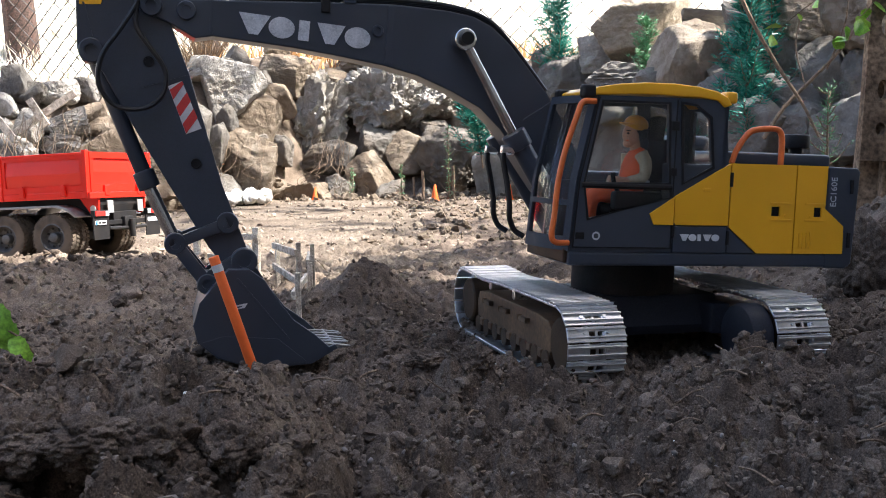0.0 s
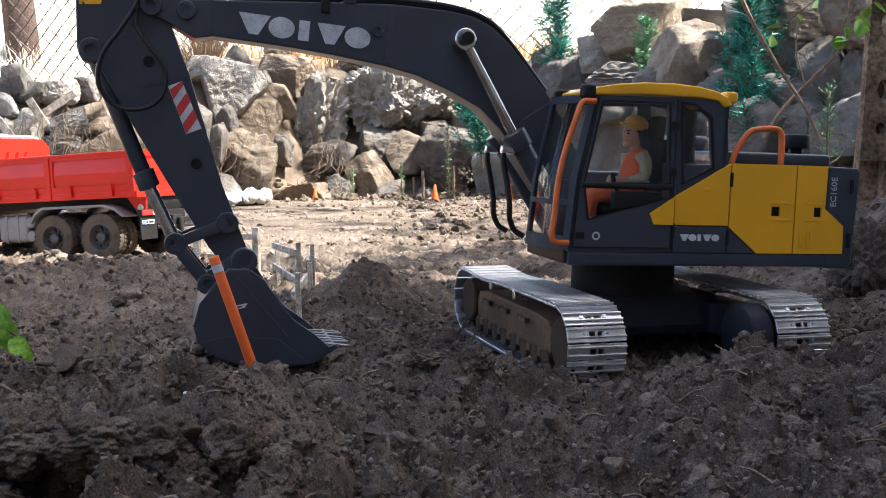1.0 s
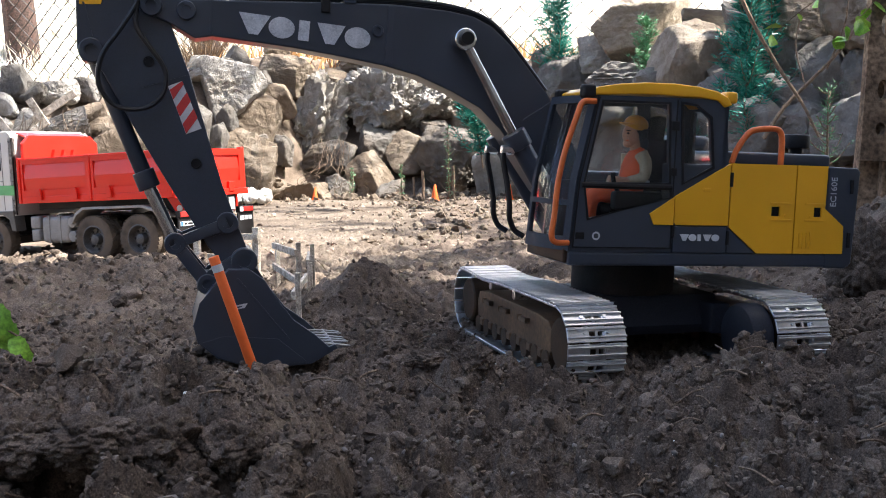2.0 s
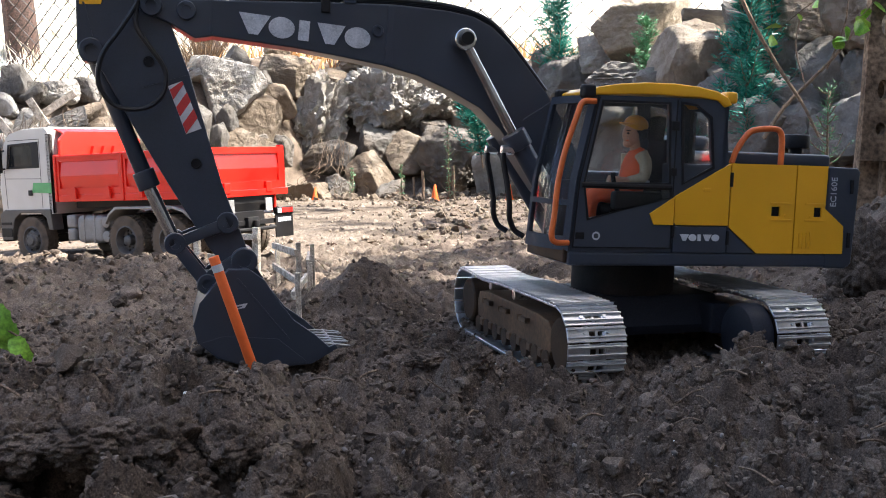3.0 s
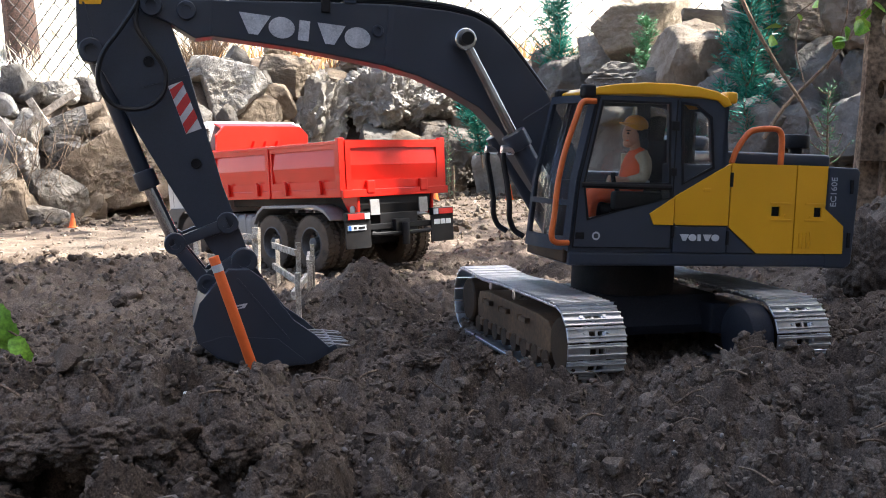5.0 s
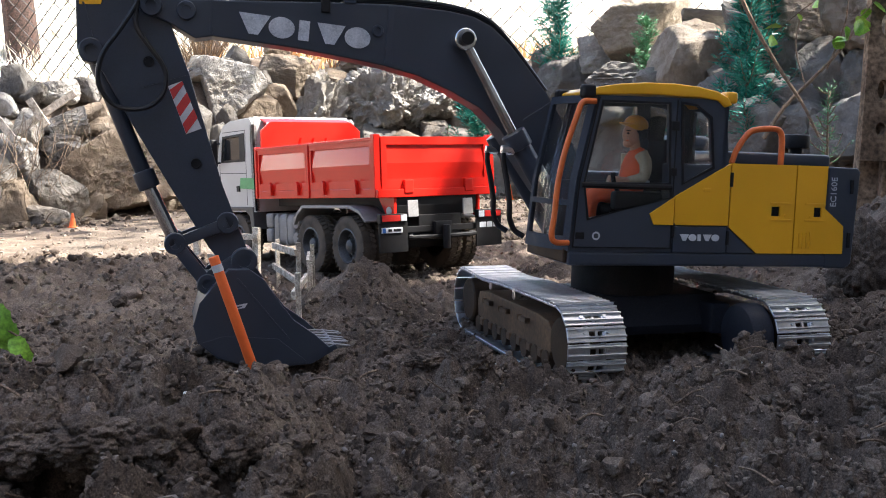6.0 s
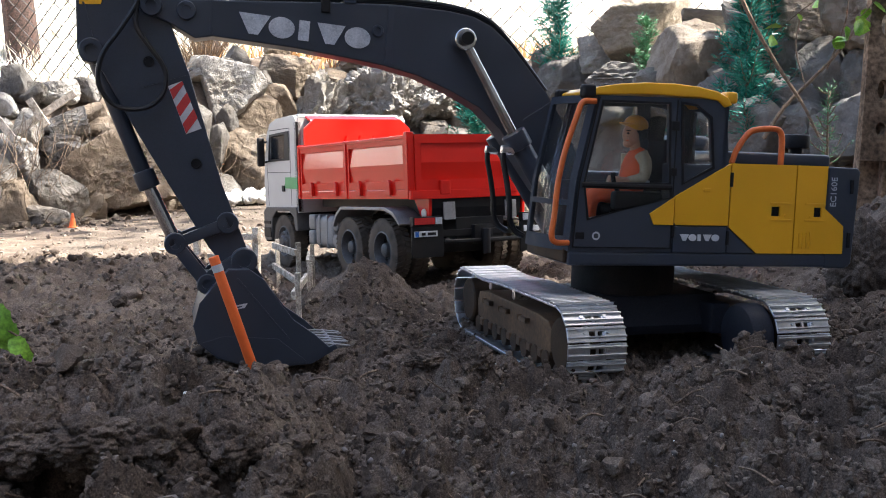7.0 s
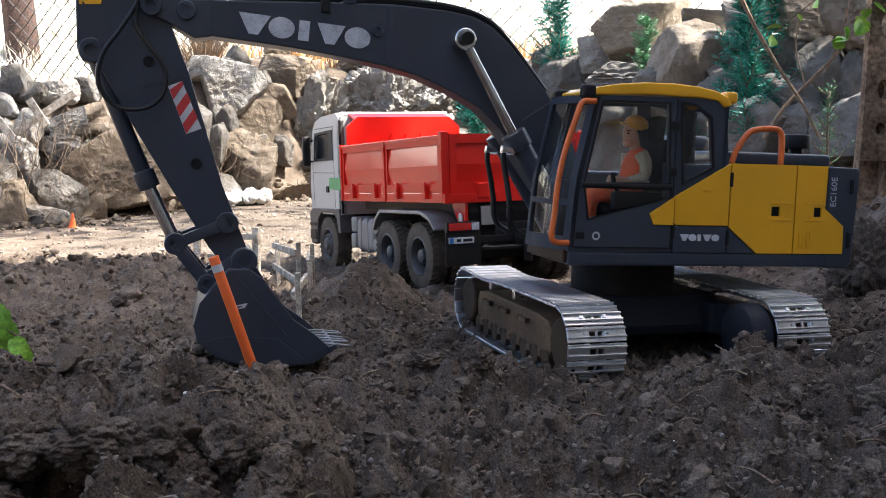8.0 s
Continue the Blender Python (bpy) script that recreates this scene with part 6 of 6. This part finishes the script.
# ---- cast-off boards on the rocks ----
for pts in (((-105, 254, 23), (-89, 256, 33)), ((-99.5, 253, 31.5), (-95.5, 253, 25)), ((-107, 252, 27), (-103, 252, 21.5))):
    a, b_ = Vector(pts[0]), Vector(pts[1])
    tagged(part("plank", moved(box(-0.9, -0.4, -(b_ - a).length / 2, 0.9, 0.4, (b_ - a).length / 2, 0.08), *((a + b_) / 2), 0, math.degrees(math.atan2(b_.x - a.x, b_.z - a.z)), 0), M_wood, None), "small weathered grey plank lying across the rocks", "plank", "cast-off planks")

# ---- old timber on the right ----
post = thing("timber_post", "old brown timber post with knots and splits", "post")
part("board", moved(box(-2.0, -2.0, -4, 2.0, 2.0, 44, 0.25), 64.2, 150, 0, 0, 4, 0), M_oldwood, post)
part("board", moved(box(-1.6, -1.2, -4, 1.6, 1.2, 26, 0.25), 60.6, 151, 0, 0, 5.5, 0), M_oldwood, post)
part("carved_board", join(moved(plate([(-2.6, 14), (2.4, 14), (2.8, 44), (-2.4, 44)], [[(0.8 * math.cos(a), 24 + 1.4 * math.sin(a)) for a in np.linspace(0, 6.28, 14)[:-1]], [(0.9 * math.cos(a), 33 + 1.6 * math.sin(a)) for a in np.linspace(0, 6.28, 14)[:-1]], [(0.7 * math.cos(a), 18.5 + 0.9 * math.sin(a)) for a in np.linspace(0, 6.28, 14)[:-1]]], -0.8, 0.8), 61.0, 147.5, 0, 0, 3, 0)), M_oldwood, post, "pierced weathered board")


# ---- chain-link fence and what stands behind it ----
def chain_link():
    f = thing("chain_link_fence", "grey chain-link fence along the top of the rock wall", "fence")
    cell, zt, zb, x0, x1 = 3.6, 125, 42, -200, 125

    def line(x):
        return 490 - 140 * (x + 200) / 330
    bm = bmesh.new()
    n = int((x1 - x0) / cell)
    for k in range(n):
        pts = []
        rows = int((zt - zb) / cell)
        for j in range(rows + 1):
            xx = x0 + k * cell + (cell if (j + k) % 2 else 0)
            pts.append((xx, line(xx) + (0.25 if j % 2 else -0.25), zb + j * cell))
        sec = tube(pts, 0.33, 3, 1)
        tmp = bpy.data.meshes.new("tmp")
        sec.to_mesh(tmp)
        sec.free()
        bm.from_mesh(tmp)
        bpy.data.meshes.remove(tmp)
    tagged(part("wire_mesh", bm, M_wire, f), kind="stuff")
    for x in (-150, 120):
        part("fence_post", cyl((x, line(x) + 1.5, 40), (x, line(x) + 1.5, 128), 1.2, seg=12), M_wire, f, smooth=True)


chain_link()
for x, y, r, nm in ((-207, 520, 8, "rough reddish-brown tree trunk behind the fence"), (-103, 466, 5, "slim dark tree trunk behind the fence")):
    tagged(part("tree_trunk", tube([(x, y, 35), (x + 1, y, 70), (x - 2, y, 130), (x, y, 220)], r * 1.15, 12, 6, r * 0.8), M_bark, None, "", True), nm, "tree trunk")


def dry_grass(seed, count, x0, x1, y0, y1, zf, hgt, name, label, material, width=0.35):
    rs = np.random.RandomState(seed)
    V, F = [], []
    xs, ys = x0 + (x1 - x0) * rs.rand(count), y0 + (y1 - y0) * rs.rand(count)
    zs = height(xs, ys) if zf is None else np.full(count, zf)
    for x, y, z in zip(xs, ys, zs):
        h = hgt * (0.35 + 0.9 * rs.rand())
        a = rs.rand() * 6.28
        lx, ly = rs.randn(2) * h * 0.45
        sx, sy = math.cos(a) * width, math.sin(a) * width
        i = len(V)
        V += [(x - sx, y - sy, z - 0.5), (x + sx, y + sy, z - 0.5), (x + lx * 0.4 + sx * 0.7, y + ly * 0.4 + sy * 0.7, z + h * 0.6), (x + lx * 0.4 - sx * 0.7, y + ly * 0.4 - sy * 0.7, z + h * 0.6), (x + lx, y + ly, z + h)]
        F += [(i, i + 1, i + 2, i + 3), (i + 3, i + 2, i + 4)]
    me = bpy.data.meshes.new(name)
    me.from_pydata((np.array(V) * 0.01).tolist(), [], F)
    me.materials.append(material)
    return tagged(new(name, me), label, "grass", kind="stuff")


dry_grass(3, 9000, -230, 130, 425, 560, None, 15, "dry_grass", "dry grass behind the fence, paled for glaring sun", M_dry)
dry_grass(8, 4200, -230, 130, 385, 490, None, 10, "dead_bracken", "rust-brown dead bracken along the fence foot", M_rust, 0.5)
dry_grass(4, 500, -104, -96, 436, 446, None, 30, "dry_grass", "tall dry grass tuft at the trunk", M_twig)


# ---- loose soil, stones and litter ----
def heavy(a, b, k):
    return lambda rs, y: (a + (b - a) * rs.rand(len(y)) ** k) * (0.7 + y / 220)


def spread(a, b, k):
    return lambda rs, y: a + (b - a) * rs.rand(len(y)) ** k


scatter("soil_crumbs", "fine dark brown crumbs of loose soil", "soil", M_clod, 38000, 11, cone_of_view(38, 100), heavy(0.05, 0.36, 3.2), 1, 0.2)
scatter("soil_clods", "dark brown clods of loose soil", "soil", M_clod, 3600, 21, cone_of_view(38, 100), heavy(0.14, 0.8, 4), 2, 0.25)
scatter("soil_clods", "dark brown clods of loose soil on the berm", "soil", M_clod, 4500, 31, cone_of_view(88, 150, 1, -0.25, 1.15), heavy(0.06, 0.5, 4), 1, 0.25)
scatter("dry_lit_clods", "dry clods of soil on the berm, paled for the light there", "soil", M_clod_dry_lit, 7000, 32, cone_of_view(72, 150, 1, -1.15, -0.28), heavy(0.05, 0.45, 4), 1, 0.25)
scatter("soil_lumps", "larger paler lumps of soil and stone", "soil", M_clod, 260, 41, cone_of_view(40, 140), heavy(0.3, 1.3, 3), 3, 0.35)
scatter("pebbles", "small grey and brown pebbles in the soil", "pebbles", M_pebble, 2600, 12, cone_of_view(36, 150), heavy(0.06, 0.36, 4), 1, 0.35)
scatter("white_pebbles", "a few bright quartz pebbles in the soil", "pebbles", M_white_stone, 60, 13, cone_of_view(40, 150), heavy(0.06, 0.22, 3), 2, 0.3)
scatter("yard_gravel", "pale dry gravel on the yard", "gravel", M_yard_stone, 6500, 14, cone_of_view(142, 335), heavy(0.06, 0.55, 5), 1, 0.3)
scatter("yard_clods", "dry brown clods on the yard", "soil", M_clod, 500, 24, cone_of_view(142, 300), heavy(0.1, 0.8, 4), 2, 0.3)


def rubble(x0, x1, y0, y1):
    def pick(rs, n):
        return np.stack([x0 + (x1 - x0) * rs.rand(n), y0 + (y1 - y0) * rs.rand(n)], 1)
    return pick


scatter("rubble", "pale broken stones along the wall foot", "rubble", M_stone_brown, 700, 15, rubble(-14, 34, 185, 330), spread(0.3, 1.8, 5), 2, 0.3)
scatter("rubble", "broken stones at the foot of the rocks", "rubble", M_stone_brown, 260, 17, rubble(-70, 25, 322, 350), spread(0.4, 2.6, 3), 2, 0.25)
scatter("rubble", "broken stones at the foot of the rocks", "rubble", M_stone_brown, 160, 18, rubble(-110, -78, 236, 262), spread(0.4, 2.2, 3), 2, 0.25)
scatter("white_stone_heap", "heap of bright white stones in the sun", "stones", M_white_stone, 70, 16, rubble(-66, -53, 300, 318), spread(1.5, 3.3, 1), 2, -0.3)
scatter("lit_clods", "dry clods on the crest of the berm", "soil", M_clod, 170, 19, rubble(-62, -24, 124, 136), spread(0.3, 1.1, 3), 2, 0.3)
for k, (x, y, s, z0) in enumerate(((-12.6, 45.5, 0.9, -0.2), (6.2, 59, 1.0, 0), (-0.5, 66, 0.9, 0), (16.5, 55, 1.0, 0.1), (19.5, 70, 1.1, 0), (27, 60, 1.3, 0), (8.5, 52, 0.8, 0), (-21, 57, 1.2, 0.2), (1.5, 84, 1.3, 0), (-33, 108, 1.6, 0.2), (12.5, 50, 0.7, 0))):
    tagged(rock(x, y, hz(x, y) + s * 0.2 + z0, s * 0.7, s * 0.5, M_pebble if k % 4 == 0 else M_clod, 300 + k, turn=k * 40, rough=0.5, detail=3, label="rounded stone half sunk in the soil"), group="loose stones")


def soil_clump(x, y, z, w, h, k, label):
    """A crumbly lump of earth: rounded mass broken by crumbs of several sizes."""
    bm = bmesh.new()
    bmesh.ops.create_icosphere(bm, subdivisions=6, radius=1)
    off = Vector((k * 5.1, k * 2.3, k * 3.7))
    for v in bm.verts:
        d = v.co.copy()
        a = 0.22 * noise.fractal(d * 1.3 + off, 1.0, 2.0, 3)
        for f_, amp in ((w * 1.1, 0.45 / w ** 0.5), (w * 2.4, 0.28 / w ** 0.5), (w * 5, 0.13 / w ** 0.5)):
            a += amp * (0.45 - min(1.0, noise.voronoi(d * f_ + off)[0][0]))
        v.co = d * (0.95 + a)
    bmesh.ops.scale(bm, vec=(w, w * 0.9, h), verts=bm.verts)
    ob = part("soil_clump", bm, M_soil, None, "", True, cm(x, y, z, 0, 6 * math.sin(k * 2.0), k * 70))
    ob.data.set_sharp_from_angle(angle=radians(180))
    tagged(ob, label, "soil clump", "clumps of soil")


for k, (x, y, z, w, h) in enumerate(((-20.6, 49.0, 2.5, 2.9, 1.7), (-17.0, 48.6, 2.5, 2.5, 1.4), (-14.0, 49.0, 2.3, 2.4, 1.6), (-12.4, 47.6, 0.7, 1.5, 1.3), (-10.4, 49.6, 1.9, 2.0, 1.4), (-8.2, 47.6, 0.5, 1.4, 1.3))):
    soil_clump(x, y, z, w, h, k, "crumbling ledge of dark soil overhanging the hollow in the heap")
for k, (x, y, w, h, up) in enumerate(((22.5, 73, 3.3, 1.5, 0.0), (25.5, 71.5, 2.2, 1.1, 0.0), (2.1, 69.5, 1.5, 1.2, 0.3), (43.6, 106, 4.0, 5.5, 1.5), (26.8, 60, 2.6, 1.8, 0.3), (24.6, 49.5, 2.0, 1.6, 0.4), (-1.5, 76, 1.5, 0.8, 0.1), (15.0, 72, 1.6, 0.8, 0.1))):
    soil_clump(x, y, hz(x, y) + up, w, h, 20 + k, "rough clump of dark soil bound by roots")


def litter(seed, count, pick, length, r):
    rs = np.random.RandomState(seed)
    bms = []
    P = pick(rs, count)
    for (x, y), z in zip(P, height(P[:, 0], P[:, 1])):
        a, ln = rs.rand() * 6.28, length * (0.4 + rs.rand())
        d = Vector((math.cos(a), math.sin(a), 0.35 * rs.randn()))
        c = Vector((x, y, z + 0.25))
        bms.append(tube([c, c + d * ln * 0.5 + Vector((0, 0, 0.25 * ln * rs.rand())), c + d * ln], r * (0.6 + 0.8 * rs.rand()), 4, 3))
    return join(*bms)


tagged(part("root_litter", litter(5, 260, cone_of_view(38, 150), 2.0, 0.06), M_twig, None), "thin roots and twigs mixed in the soil", "twigs", kind="stuff")
tagged(part("twig_litter", litter(6, 90, rubble(-110, 30, 235, 345), 4.5, 0.1), M_twig, None), "dry twigs and vine stems on the rocks", "twigs", kind="stuff")


def dry_vine(x, y, z, seed, n=18):
    """Bare stems hanging over the rocks."""
    rs = np.random.RandomState(seed)
    v = thing("dry_vine", "tangle of bare dry vine stems hanging over the rocks", "vine", cm(x, y, z), "dry vines")
    for k in range(n):
        a, d = rs.randn() * 5, rs.rand() * 10 + 8
        part("stem", tube([(a, rs.randn(), 2 + rs.rand() * 3), (a + rs.randn() * 2, -2 + rs.randn(), -d * 0.3), (a + rs.randn() * 3 - 3, -3 + rs.randn(), -d * 0.7), (a + rs.randn() * 4 - 5, -2, -d)], 0.04 + 0.06 * rs.rand(), 4, 5), M_twig, v, smooth=True)


for q in ((-95, 252, 24, 1), (-88, 262, 22, 2), (-100, 246, 20, 3), (-83, 290, 20, 4), (-66, 325, 20, 5), (-35, 340, 18, 6)):
    dry_vine(*q)


# ---- unseen tree beyond the wall, added to dapple the sunlight ----
def shade_tree():
    t = thing("shade_tree", "unseen leafy tree added to dapple the sun on yard and rocks", "tree")
    part("trunk", tube([(420, 480, 20), (410, 480, 180), (360, 460, 280), (260, 430, 330)], 14, 10, 6, 5), M_bark, t, smooth=True)
    rs = np.random.RandomState(21)
    V, F = [], []
    for k in range(168):
        # clumps placed wherever shade is wanted on rocks, yard and post
        if k < 42:
            cx, cy, cz = 150 + 110 * rs.randn(), 350 + 45 * rs.randn(), 345 + 25 * rs.randn()
        elif k < 68:
            cx, cy, cz = 124 + 26 * rs.randn(), 248 + 26 * rs.randn(), 345 + 22 * rs.randn()
        elif k < 100:
            cx, cy, cz = 264 + 24 * rs.randn(), 129 + 14 * rs.randn(), 345 + 15 * rs.randn()
        else:
            cx, cy, cz = 296 + 38 * rs.randn(), 176 + 44 * rs.randn(), 345 + 25 * rs.randn()
        for j in range(26):
            c = Vector((cx, cy, cz)) + Vector(rs.randn(3)) * 11
            u = Vector(rs.randn(3)).normalized() * (3.0 + 2.5 * rs.rand())
            v = u.cross(Vector(rs.randn(3))).normalized() * u.length * 0.55
            i = len(V)
            V += [tuple(c - u), tuple(c + v), tuple(c + u), tuple(c - v)]
            F.append((i, i + 1, i + 2, i + 3))
    me = bpy.data.meshes.new("crown")
    me.from_pydata((np.array(V) * 0.01).tolist(), [], F)
    me.materials.append(M_leaf)
    ob = new("crown", me)
    ob.parent = t


shade_tree()


def motions():
    """The truck reverses along its curve, its wheels rolling backwards."""
    rows = [(r[0], truck_at(r[0])) for r in TRUCK_PATH]
    walk(TRUCK, rows)
    times = [k * 0.2 for k in range(41)]
    spots = [truck_at(t).translation for t in times]
    rolled = [0.0]
    for a, b_ in zip(spots, spots[1:]):
        rolled.append(rolled[-1] + (b_ - a).length)
    for w in WHEELS:
        x, y, r = w["spot"]
        out = []
        for t, s in zip(times, rolled):
            turn = -math.degrees(s / (r / 100))
            out.append((t, cm(x, y, r, 0, turn, 0) if y > 0 else cm(x, y, r, 0, -turn, 180)))
        walk(w, out)


motions()
